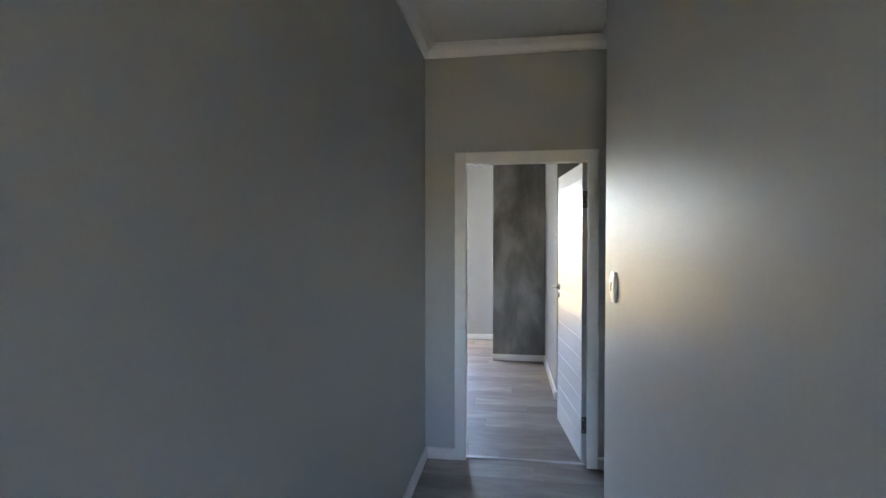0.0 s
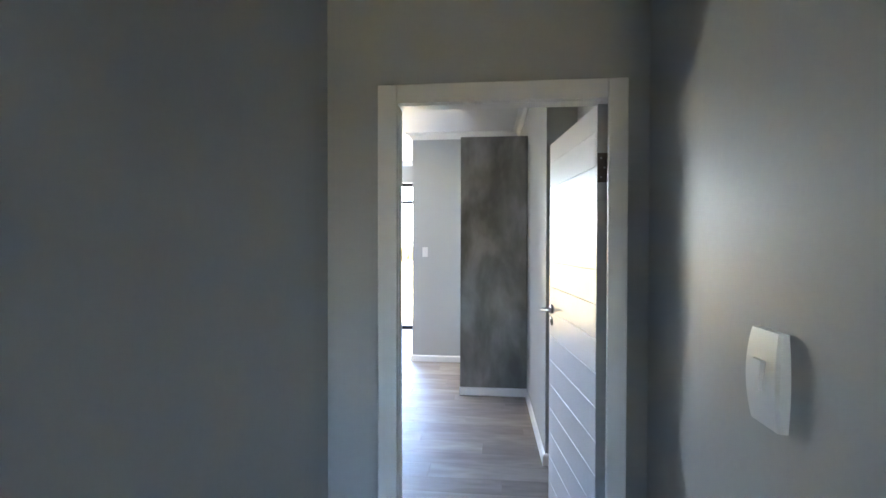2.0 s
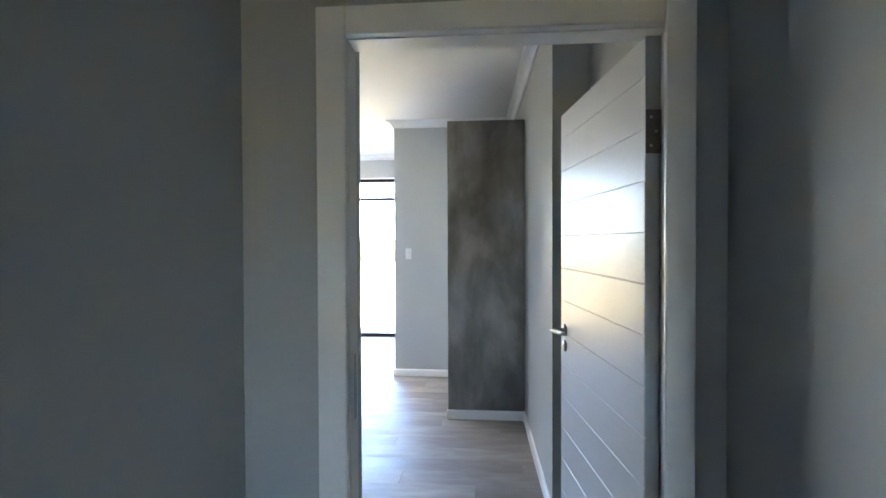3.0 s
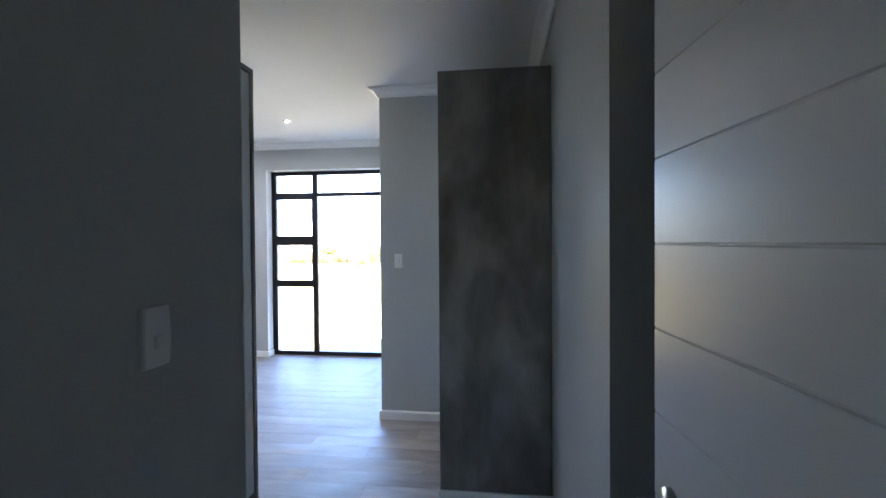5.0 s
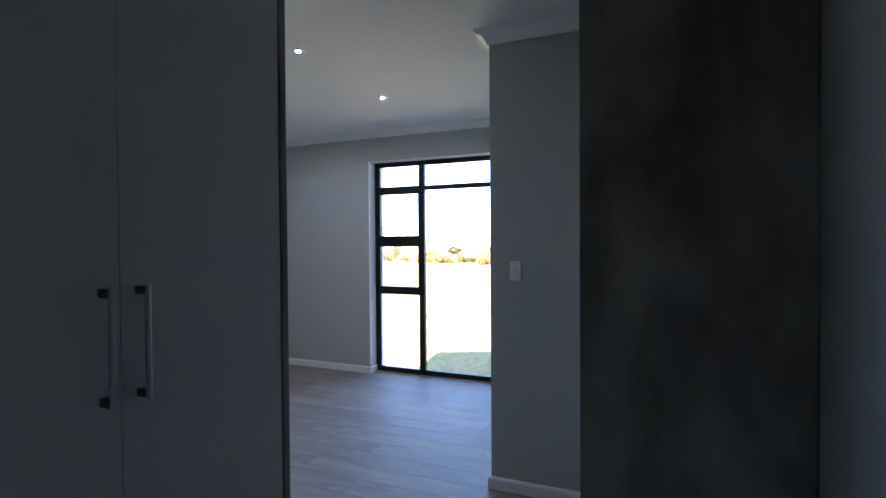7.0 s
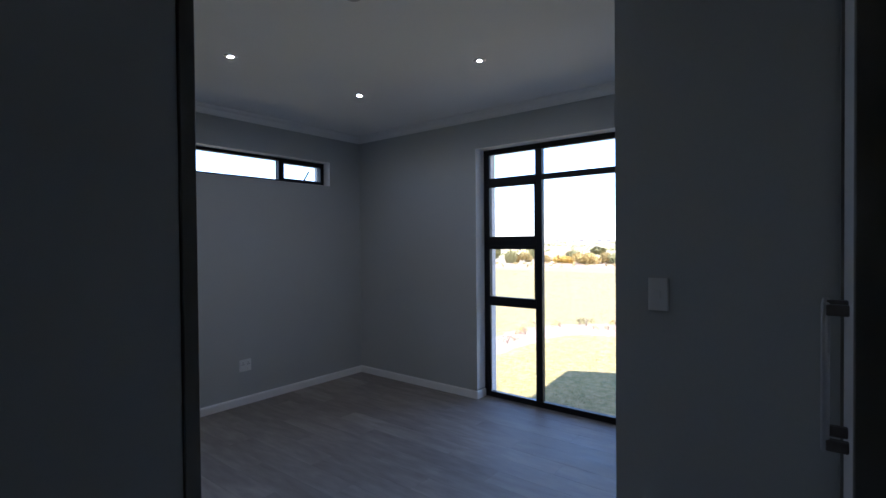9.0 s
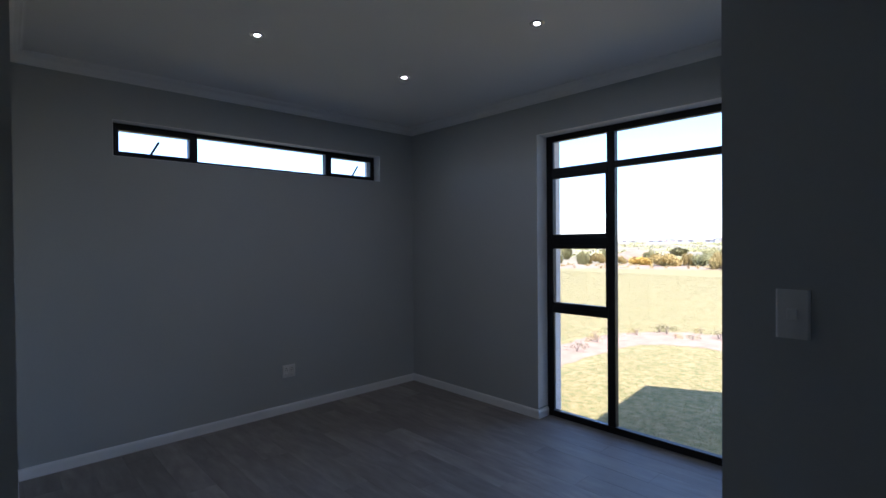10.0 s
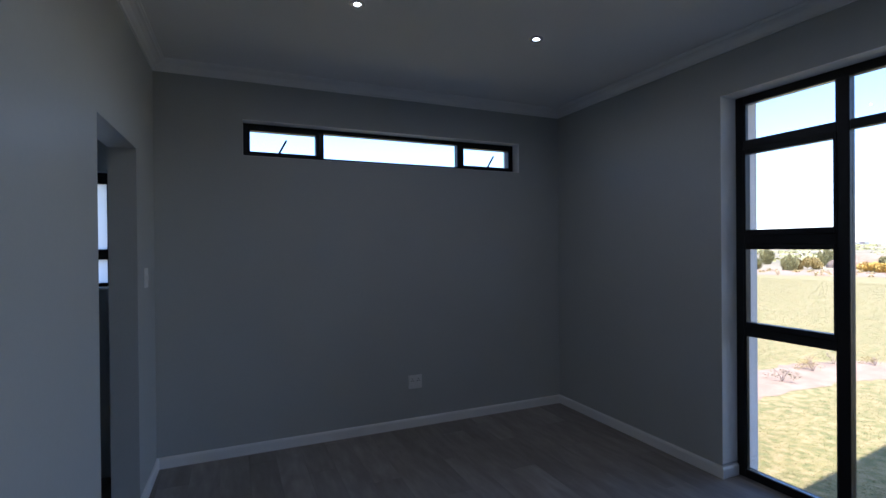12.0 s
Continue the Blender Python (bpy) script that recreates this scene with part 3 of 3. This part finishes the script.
def downlight(x, y):
    ob = base("downlight", pose(x, y, H), "small round recessed ceiling downlight, switched on", "downlight", "bedroom downlights")
    bm = bmesh.new()
    n = 28
    prof = [(0.044, 0.0), (0.043, -0.004), (0.037, -0.007), (0.02, -0.006), (0.0145, -0.001)]
    rings = [[bm.verts.new((r * math.cos(2 * math.pi * i / n), r * math.sin(2 * math.pi * i / n), z)) for i in range(n)] for r, z in prof]
    for a, b in zip(rings, rings[1:]):
        for i in range(n):
            bm.faces.new((a[i], a[(i + 1) % n], b[(i + 1) % n], b[i]))
    part("trim_ring", bm, STEEL, ob, "brushed steel ring", True)
    bm = bmesh.new()
    tube(bm, (0, 0, -0.0032), (0, 0, -0.0005), 0.0135, 24)
    part("lens", bm, GLOW, ob, "glowing lamp lens")
    return ob


first = downlight(-3.169, 7.448)
for x, y in ((-3.169, 8.59), (-1.93, 8.59), (-1.93, 7.448)):
    copy_thing(first, pose(x, y, H))


# ---- outdoors ----
GZ = -0.5
GRASS = ramp_mat("dry_green_lawn", [(0.36, (0.126, 0.118, 0.027)), (0.66, (0.285, 0.205, 0.078)), (0.5, (0.203, 0.158, 0.047))], 13.0, 0.95, detail=9, bump=0.0, fine_scale=60.0, stretch=(1, 1, 1))
SOIL = ramp_mat("pale_sandy_soil", [(0.3, (0.2, 0.13, 0.072)), (0.75, (0.29, 0.196, 0.115))], 4.0, 0.95, bump=0.4, fine_scale=30.0)
BLADE = mat("grass_blade", (0.215, 0.168, 0.046), 0.8, vary=0.35, scale=1.1, fine=0.2, fine_scale=30)
LEAF_A = mat("olive_leaf", (0.2, 0.17, 0.052), 0.8, vary=0.3, scale=2.5, random_vary=0.2)
LEAF_B = mat("yellow_leaf", (0.42, 0.27, 0.045), 0.8, vary=0.3, scale=2.5, random_vary=0.2)
LEAF_C = mat("rusty_leaf", (0.34, 0.24, 0.065), 0.8, vary=0.3, scale=2.5, random_vary=0.2)
LEAF_D = mat("pale_green_leaf", (0.29, 0.26, 0.09), 0.8, vary=0.3, scale=2.5, random_vary=0.2)
BARK = mat("grey_twig", (0.3, 0.22, 0.16), 0.9, vary=0.2, scale=30)
PALE = mat("white_house_paint", (0.88, 0.8, 0.7), 0.8, vary=0.04, scale=0.5)
ROOF = mat("grey_roof_sheet", (0.5, 0.4, 0.31), 0.6, vary=0.1, scale=0.6)
SCRUB = ramp_mat("far_scrub", [(0.35, (0.125, 0.105, 0.042)), (0.65, (0.25, 0.19, 0.1))], 0.07, 0.95, detail=8, fine_scale=0.8)

rng = random.Random(5)
bm = bmesh.new()
xs = [-3000, -1200, -500, -200, -80, -40, -20, -10, -5, 0, 5, 10, 20, 40, 80, 200, 500, 1200, 3000]
grid = [[bm.verts.new((x, y, GZ)) for x in xs] for y in [v + 10 for v in xs]]
for a, b in zip(grid, grid[1:]):
    for i in range(len(xs) - 1):
        bm.faces.new((a[i], a[i + 1], b[i + 1], b[i]))
structure("ground", bm, GRASS, "dry yellow-green lawn round the house", "ground")

# the sandy bed comes along the house's side and bends away across the lawn
BED_X, BED_Y, BED_R = -3.38, 15.15, 1.82


def bed_off(x, y):
    """Distance from the bed's middle line."""
    if y < BED_Y:
        return abs(x - BED_X + BED_R)
    return abs(y - BED_Y - BED_R) if x > BED_X else abs(math.hypot(x - BED_X, y - BED_Y) - BED_R)


bm = bmesh.new()
rows, line = [], []
for i in range(26):
    line.append((BED_X - BED_R, 10.2 + (BED_Y - 10.2) * i / 26, -1.0, 0.0))
for i in range(24):
    a = math.pi - math.pi / 2 * i / 24
    line.append((BED_X + BED_R * math.cos(a), BED_Y + BED_R * math.sin(a), math.cos(a), math.sin(a)))
for i in range(40):
    line.append((BED_X + 9.0 * i / 39, BED_Y + BED_R, 0.0, 1.0))
for i, (x, y, nx, ny) in enumerate(line):
    grow = min(1.0, max(0.0, (i - 24) / 26))
    w = 0.46 + 0.42 * grow + 0.08 * noise.noise((i * 0.5, 0.3, 0))
    row = []
    for f, z in ((-1 - 0.25 * noise.noise((i * 0.9, 5, 0)), 0.004), (-0.45, 0.03), (0.0, 0.022), (0.5, 0.034), (1 + 0.25 * noise.noise((i * 0.9, 9, 0)), 0.004)):
        row.append(bm.verts.new((x + nx * w * f, y + ny * w * f, GZ + z)))
    rows.append(row)
for a, b in zip(rows, rows[1:]):
    for j in range(4):
        bm.faces.new((a[j], a[j + 1], b[j + 1], b[j]))
structure("soil_bed", bm, SOIL, "pale sandy planting bed curving through the lawn", "soil", True)

# grass blades on the lawn before the window
verts, faces = [], []
for i in range(210000):
    y = 10.15 + 26 * rng.random() ** 2.0
    x = rng.uniform(-2.0 - 0.75 * (y - 8.5), -0.2)
    if bed_off(x, y) < rng.uniform(0.4, 0.9):
        continue
    a, s = rng.uniform(0, 6.28), rng.uniform(0.003, 0.009) * (1 + 0.05 * (y - 10))
    dx, dy = math.cos(a) * 0.003 * (1 + 0.1 * (y - 10)), math.sin(a) * 0.003 * (1 + 0.1 * (y - 10))
    k = len(verts)
    verts += [(x - dx, y - dy, GZ), (x + dx, y + dy, GZ), (x + rng.uniform(-0.025, 0.025), y + rng.uniform(-0.025, 0.025), GZ + s)]
    faces.append((k, k + 1, k + 2))
me = bpy.data.meshes.new("grass")
me.from_pydata(verts, [], faces)
me.materials.append(BLADE)
tagged(new("grass", me), "short dry lawn grass before the window", "grass", kind="stuff")


def ball():
    bm = bmesh.new()
    bmesh.ops.create_icosphere(bm, subdivisions=2, radius=1.0)
    got = [v.co.copy() for v in bm.verts], [[v.index for v in f.verts] for f in bm.faces]
    bm.free()
    return got


BALL = ball()


def leaf_mesh(size, leaf, count, seed, flat=1.0, lumps=5, heart=0.0):
    r = random.Random(seed)
    verts, faces = [], []
    centres = [(r.uniform(-0.5, 0.5) * size[0], r.uniform(-0.5, 0.5) * size[1], r.uniform(0.22, 0.6) * size[2], r.uniform(0.25, 0.42)) for _ in range(lumps)]
    for _ in range(count):
        cx, cy, cz, rad = r.choice(centres)
        d = Vector((r.gauss(0, 1), r.gauss(0, 1), r.gauss(0, 1))).normalized() * (r.random() ** 0.35)
        p = Vector((cx + d.x * rad * size[0], cy + d.y * rad * size[1], max(0.02, cz + d.z * rad * size[2] * flat)))
        u = Vector((r.gauss(0, 1), r.gauss(0, 1), r.gauss(0, 1))).normalized()
        v = u.orthogonal().normalized()
        s = leaf * r.uniform(0.6, 1.3)
        k = len(verts)
        verts += [tuple(p - u * s), tuple(p + v * s * 0.5), tuple(p + u * s), tuple(p - v * s * 0.5)]
        faces.append((k, k + 1, k + 2, k + 3))
    for cx, cy, cz, rad in centres if heart else ():
        k = len(verts)
        for v in BALL[0]:
            f = rad * heart * (1 + 0.25 * noise.noise(v * 2.2 + Vector((cx, cy, cz)) * 3))
            verts.append((cx + v.x * f * size[0], cy + v.y * f * size[1], max(-0.02, cz + v.z * f * size[2])))
        faces += [tuple(k + i for i in f) for f in BALL[1]]
    me = bpy.data.meshes.new("leaves")
    me.from_pydata(verts, [], faces)
    return me


def shrub(name, m, size, leaf, count, material, seed, label, category, group, lumps=5, stems=5):
    ob = base(name, m, label, category, group)
    r = random.Random(seed + 50)
    bm = bmesh.new()
    for _ in range(stems):
        a = r.uniform(0, 6.28)
        top = Vector((math.cos(a) * size[0] * r.uniform(0.1, 0.4), math.sin(a) * size[1] * r.uniform(0.1, 0.4), size[2] * r.uniform(0.5, 0.9)))
        mid = Vector((top.x * 0.35, top.y * 0.35, top.z * 0.55))
        tube(bm, (0, 0, -0.02), mid, size[2] * 0.022, 5, size[2] * 0.016)
        tube(bm, mid, top, size[2] * 0.016, 5, size[2] * 0.006)
        for _ in range(2):
            q = mid.lerp(top, r.uniform(0.1, 0.7))
            tube(bm, q, q + Vector((r.uniform(-0.2, 0.2) * size[0], r.uniform(-0.2, 0.2) * size[1], 0.2 * size[2])), size[2] * 0.009, 4, size[2] * 0.004)
    part("stems", bm, BARK, ob)
    me = leaf_mesh(size, leaf, count, seed, lumps=lumps, heart=0.5 if count > 300 else 0.0)
    me.materials.append(material)
    lv = new("foliage", me)
    lv.parent = ob
    return ob


# young plants in the sandy bed
young = [shrub("young_shrub", pose(0, 0, -50), (0.3, 0.3, 0.23), 0.012, n, mt, sd, "small sparse young shrub in the sandy bed", "shrub", "young shrubs in the bed", 5, 7)
         for n, mt, sd in ((270, LEAF_A, 1), (220, LEAF_C, 2))]
spots = [(-5.08, 14.12), (-5.26, 15.17), (-5.36, 15.91), (-5.02, 16.4), (-4.84, 17.12), (-4.29, 16.59), (-3.98, 16.67), (-4.12, 17.53), (-3.65, 17.16), (-5.14, 13.03), (-2.83, 16.8), (-5.5, 15.5), (-4.6, 16.9)]
for i, (x, y) in enumerate(spots):
    s = rng.uniform(0.65, 1.2)
    at = pose(x, y, GZ + 0.015, 0, 0, rng.uniform(0, 360))
    if i < 2:
        young[i].matrix_world = at
    else:
        copy_thing(young[i % 2], at).scale = (s, s, s)

# the band of bushes behind the lawn: bearing, distance, width, height, kind
kinds = [shrub("bush", pose(0, 0, -50), (2.0, 1.9, 1.15), 0.11, 2600, mt, sd, lb, "bush", "bushes behind the lawn", lumps, 5)
         for mt, sd, lb, lumps in ((LEAF_A, 11, "rounded olive-green bush behind the lawn", 8), (LEAF_B, 12, "rounded yellow-flowering bush behind the lawn", 7),
                                   (LEAF_C, 13, "rusty brown bush behind the lawn", 6), (LEAF_D, 14, "pale green bush behind the lawn", 9))]
rows = [(25.1, 44, 1.9, 0.9, 1), (22.45, 42, 2.0, 1.15, 2), (21.9, 42.6, 1.5, 1.2, 1), (23.7, 50, 1.5, 1.35, 0), (20.15, 43, 1.3, 1.1, 2), (18.7, 43, 1.6, 1.15, 3), (17.2, 39, 1.5, 1.3, 2),
        (16.9, 40, 1.4, 1.35, 0), (15.6, 42, 2.1, 1.4, 3), (14.2, 39, 1.8, 1.7, 0), (13.0, 42, 2.2, 1.6, 3), (11.6, 40, 1.9, 1.4, 0), (10, 43, 2.2, 1.5, 2), (8.2, 41, 2.0, 1.3, 3),
        (21.3, 72, 5.0, 1.1, 0), (17.7, 66, 4.6, 1.0, 0), (26.2, 70, 4.0, 0.9, 3), (32.8, 58, 2.4, 1.4, 0), (31.0, 45, 1.6, 1.1, 0), (30.4, 46, 1.4, 0.9, 2), (29.3, 48, 1.6, 1.0, 2),
        (28.2, 55, 1.9, 1.5, 0), (27.0, 46, 1.3, 0.8, 2), (33.8, 45, 1.7, 1.0, 3)]
for i in range(20):
    rows.append((35 + 26 * i / 19 + rng.uniform(-0.6, 0.6), rng.uniform(42, 56), rng.uniform(1.3, 2.4), rng.uniform(0.8, 1.4), rng.choice((0, 1, 2, 3))))
used = set()
for a, d, w, h, kind in rows:
    at = pose(-0.4 - d * math.sin(radians(a)), 6.6 + d * math.cos(radians(a)), GZ - 0.01, 0, 0, rng.uniform(0, 360)) @ Matrix.Diagonal((w / 2.7, w / 2.7, h / 1.1, 1))
    if kind in used:
        copy_thing(kinds[kind], at)
    else:
        kinds[kind].matrix_world = at
        used.add(kind)

# a pale bank of sand, and a strip of bare soil along the lawn's far edge
bm = bmesh.new()
bmesh.ops.create_icosphere(bm, subdivisions=4, radius=1.0)
for v in bm.verts:
    v.co *= 1 + 0.12 * noise.noise(v.co * 2.0)
    v.co = Vector((v.co.x * 2.6, v.co.y * 2.0, max(v.co.z, -0.05) * 1.15))
ob = tagged(new("sand_bank", mesh_of("sand_bank", bm, SOIL, True)), "pale bank of bare sand behind the bushes", "sand bank")
ob.matrix_world = pose(-0.4 - 52 * math.sin(radians(25.3)), 6.6 + 52 * math.cos(radians(25.3)), GZ, 0, 0, 25)
bm = bmesh.new()
rows = []
for i in range(120):
    a = radians(2 + 66 * i / 119)
    near, far = 38.3 + 1.2 * noise.noise((i * 0.35, 2, 0)), 45.5 + 2 * noise.noise((i * 0.3, 7, 0))
    rows.append([bm.verts.new((-0.4 - d * math.sin(a), 6.6 + d * math.cos(a), GZ + z)) for d, z in ((near, 0.006), (near + 0.8, 0.06), (far - 1, 0.07), (far, 0.02))])
for a, b in zip(rows, rows[1:]):
    for j in range(3):
        bm.faces.new((a[j], a[j + 1], b[j + 1], b[j]))
structure("soil_strip", bm, SOIL, "bare sandy soil along the lawn's far edge", "soil", True)

# dry tufts on that strip and low scrub out to the rise, too many to count
verts, faces = [], []


def clump(x, y, z, w, h, leaf, count):
    for _ in range(count):
        d = Vector((rng.gauss(0, 1), rng.gauss(0, 1), abs(rng.gauss(0, 1)))).normalized() * rng.random() ** 0.4
        p = Vector((x + d.x * w, y + d.y * w, z + d.z * h))
        u = Vector((rng.gauss(0, 1), rng.gauss(0, 1), rng.gauss(0, 1))).normalized()
        v = u.orthogonal().normalized()
        k = len(verts)
        verts.extend((tuple(p - u * leaf), tuple(p + v * leaf * 0.6), tuple(p + u * leaf), tuple(p - v * leaf * 0.6)))
        faces.append((k, k + 1, k + 2, k + 3))


for i in range(240):
    d, a = rng.uniform(38.5, 44), radians(rng.uniform(3, 66))
    clump(-0.4 - d * math.sin(a), 6.6 + d * math.cos(a), GZ, rng.uniform(0.08, 0.28), rng.uniform(0.12, 0.35), 0.045, 36)
me = bpy.data.meshes.new("dry_tufts")
me.from_pydata(verts, [], faces)
me.materials.append(LEAF_C)
tagged(new("dry_tufts", me), "small dry brown tufts at the lawn's edge", "tufts", kind="stuff")
verts, faces = [], []
for i in range(420):
    d, a = 52 + 230 * rng.random() ** 1.4, radians(rng.uniform(2, 75))
    s = rng.uniform(0.5, 1.5) * (1 + d / 150)
    clump(-0.6 - d * math.sin(a), 6.8 + d * math.cos(a), GZ + 0.05 + max(0, d - 60) * 0.004, s * 1.5, s * rng.uniform(0.16, 0.3), 0.13 * (1 + d / 120), 40)
me = bpy.data.meshes.new("scrub")
me.from_pydata(verts, [], faces)
me.materials.append(LEAF_D)
tagged(new("scrub", me), "far olive and brown scrub beyond the lawn", "scrub", kind="stuff")
# the land rises a little up to the horizon
bm = bmesh.new()
rings = []
for d, z in ((45, 0.004), (60, 0.02), (110, 0.25), (200, 0.7), (320, 1.0), (600, 1.2), (1500, 1.1)):
    ring = []
    for i in range(60):
        a = radians(-2 + 80 * i / 59)
        ring.append(bm.verts.new((-0.6 - d * math.sin(a), 6.8 + d * math.cos(a), GZ + z + z * 0.45 * noise.noise((a * 9, d * 0.01, 0)))))
    rings.append(ring)
for a, b in zip(rings, rings[1:]):
    for i in range(59):
        bm.faces.new((a[i], a[i + 1], b[i + 1], b[i]))
structure("scrubland", bm, SCRUB, "low scrub-covered land out to the horizon", "scrubland", True)


def far_house(m, w, d, h, pitch):
    ob = base("house", m, "far white house with a grey roof on the horizon", "house", "houses on the horizon")
    part("wall", boxes((-w / 2, w / 2, -d / 2, d / 2, 0, h)), PALE, ob)
    bm = bmesh.new()
    pts = [(-w / 2 - 0.4, -d / 2 - 0.4, h), (w / 2 + 0.4, -d / 2 - 0.4, h), (w / 2 + 0.4, d / 2 + 0.4, h), (-w / 2 - 0.4, d / 2 + 0.4, h), (-w / 2 - 0.4, 0, h + pitch), (w / 2 + 0.4, 0, h + pitch)]
    v = [bm.verts.new(p) for p in pts]
    for f in ((0, 1, 5, 4), (2, 3, 4, 5), (0, 4, 3), (1, 2, 5), (0, 3, 2, 1)):
        bm.faces.new([v[i] for i in f])
    part("roof", bm, ROOF, ob)
    n = max(2, int(w / 7))
    for i in range(n):
        x = -w / 2 + (i + 0.5) * w / n
        part("window", boxes((x - 1.1, x + 0.9, -d / 2 - 0.06, -d / 2 + 0.05, 0.9, 2.2)), ROOF, ob)
    return ob


for a, d, w, h in ((10, 330, 12, 4), (13, 340, 9, 3.4), (16.6, 300, 11, 5.0), (17.9, 305, 8, 3.4), (20.4, 300, 10, 3.6), (21.9, 310, 7, 5.2), (23.3, 300, 9, 3.2), (26, 330, 10, 3.4), (30, 320, 12, 4.4),
                   (34, 340, 9, 3.4), (38, 330, 12, 5.0), (45, 330, 12, 3.6)):
    far_house(pose(-0.6 - d * math.sin(radians(a)), 6.8 + d * math.cos(radians(a)), GZ + 0.6, 0, 0, a), w, 9, h * 0.62, 0.8)

# unseen high slab, added beside the bedroom to shade a part of the lawn
ob = base("patio_roof", pose(0, 0, 0), "unseen flat white slab on posts beside the bedroom, added to shade the lawn", "roof")
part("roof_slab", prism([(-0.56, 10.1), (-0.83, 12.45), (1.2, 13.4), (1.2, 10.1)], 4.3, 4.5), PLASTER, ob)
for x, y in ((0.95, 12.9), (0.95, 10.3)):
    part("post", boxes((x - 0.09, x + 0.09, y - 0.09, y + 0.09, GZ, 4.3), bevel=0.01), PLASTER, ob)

structure("plinth", boxes((WX - 0.28, TX0, 9.9, 10.08, GZ - 0.05, -0.001), (TX1, 0.98, 9.9, 10.08, GZ - 0.05, -0.001), (TX0, TX1, 9.9, 10.06, GZ - 0.05, -0.1)), PLASTER, "pale plastered plinth under the window wall", "plinth")

# ---- floor ----
floor = structure("floor", boxes((WX - 0.1, SX + 0.1, -2.7, 9.9, -0.5, -0.008)), SCREED, "grey wood-look vinyl plank floor", "floor")
part("threshold_strip", boxes((-0.045, 0.76, 3.615, 3.65, -0.008, 0.0035), bevel=0.0015), STEEL, floor, "thin metal threshold strip")


def plank_mesh(l, w):
    bm = bmesh.new()
    c = 0.0005
    lo = [bm.verts.new(p) for p in ((0, 0, -0.008), (l, 0, -0.008), (l, w, -0.008), (0, w, -0.008))]
    mi = [bm.verts.new(p) for p in ((0, 0, -0.0018), (l, 0, -0.0018), (l, w, -0.0018), (0, w, -0.0018))]
    hi = [bm.verts.new(p) for p in ((c, c, 0), (l - c, c, 0), (l - c, w - c, 0), (c, w - c, 0))]
    for a, b in ((lo, mi), (mi, hi)):
        for i in range(4):
            bm.faces.new((a[i], a[(i + 1) % 4], b[(i + 1) % 4], b[i]))
    bm.faces.new(hi)
    return mesh_of("plank", bm, PLANK)


plank_cache = {}
PW, PL, GAP = 0.182, 1.22, 0.0003
for rx0, rx1, ry0, ry1 in ((LX - 0.05, SX + 0.05, -2.65, 3.62), (WX - 0.05, SX + 0.05, 3.645, 9.88)):
    y = ry0
    row = 0
    while y < ry1 - 0.02:
        w = min(PW, ry1 - y)
        x = rx0 - (0.15 + 0.37 * row % 1.0) * PL * 0.98
        while x < rx1:
            a, b = max(x, rx0), min(x + PL, rx1)
            if b - a > 0.04 and not (ry0 > 3 and y < 4.7 and b < -0.5 and a < -1.8 and y < 3.8):
                key = (round(b - a - GAP, 4), round(w - GAP, 4))
                if key not in plank_cache:
                    plank_cache[key] = plank_mesh(*key)
                p = new("plank", plank_cache[key])
                p.location = (a, y, 0)
                p.parent = floor
            x += PL
        y += w
        row += 1
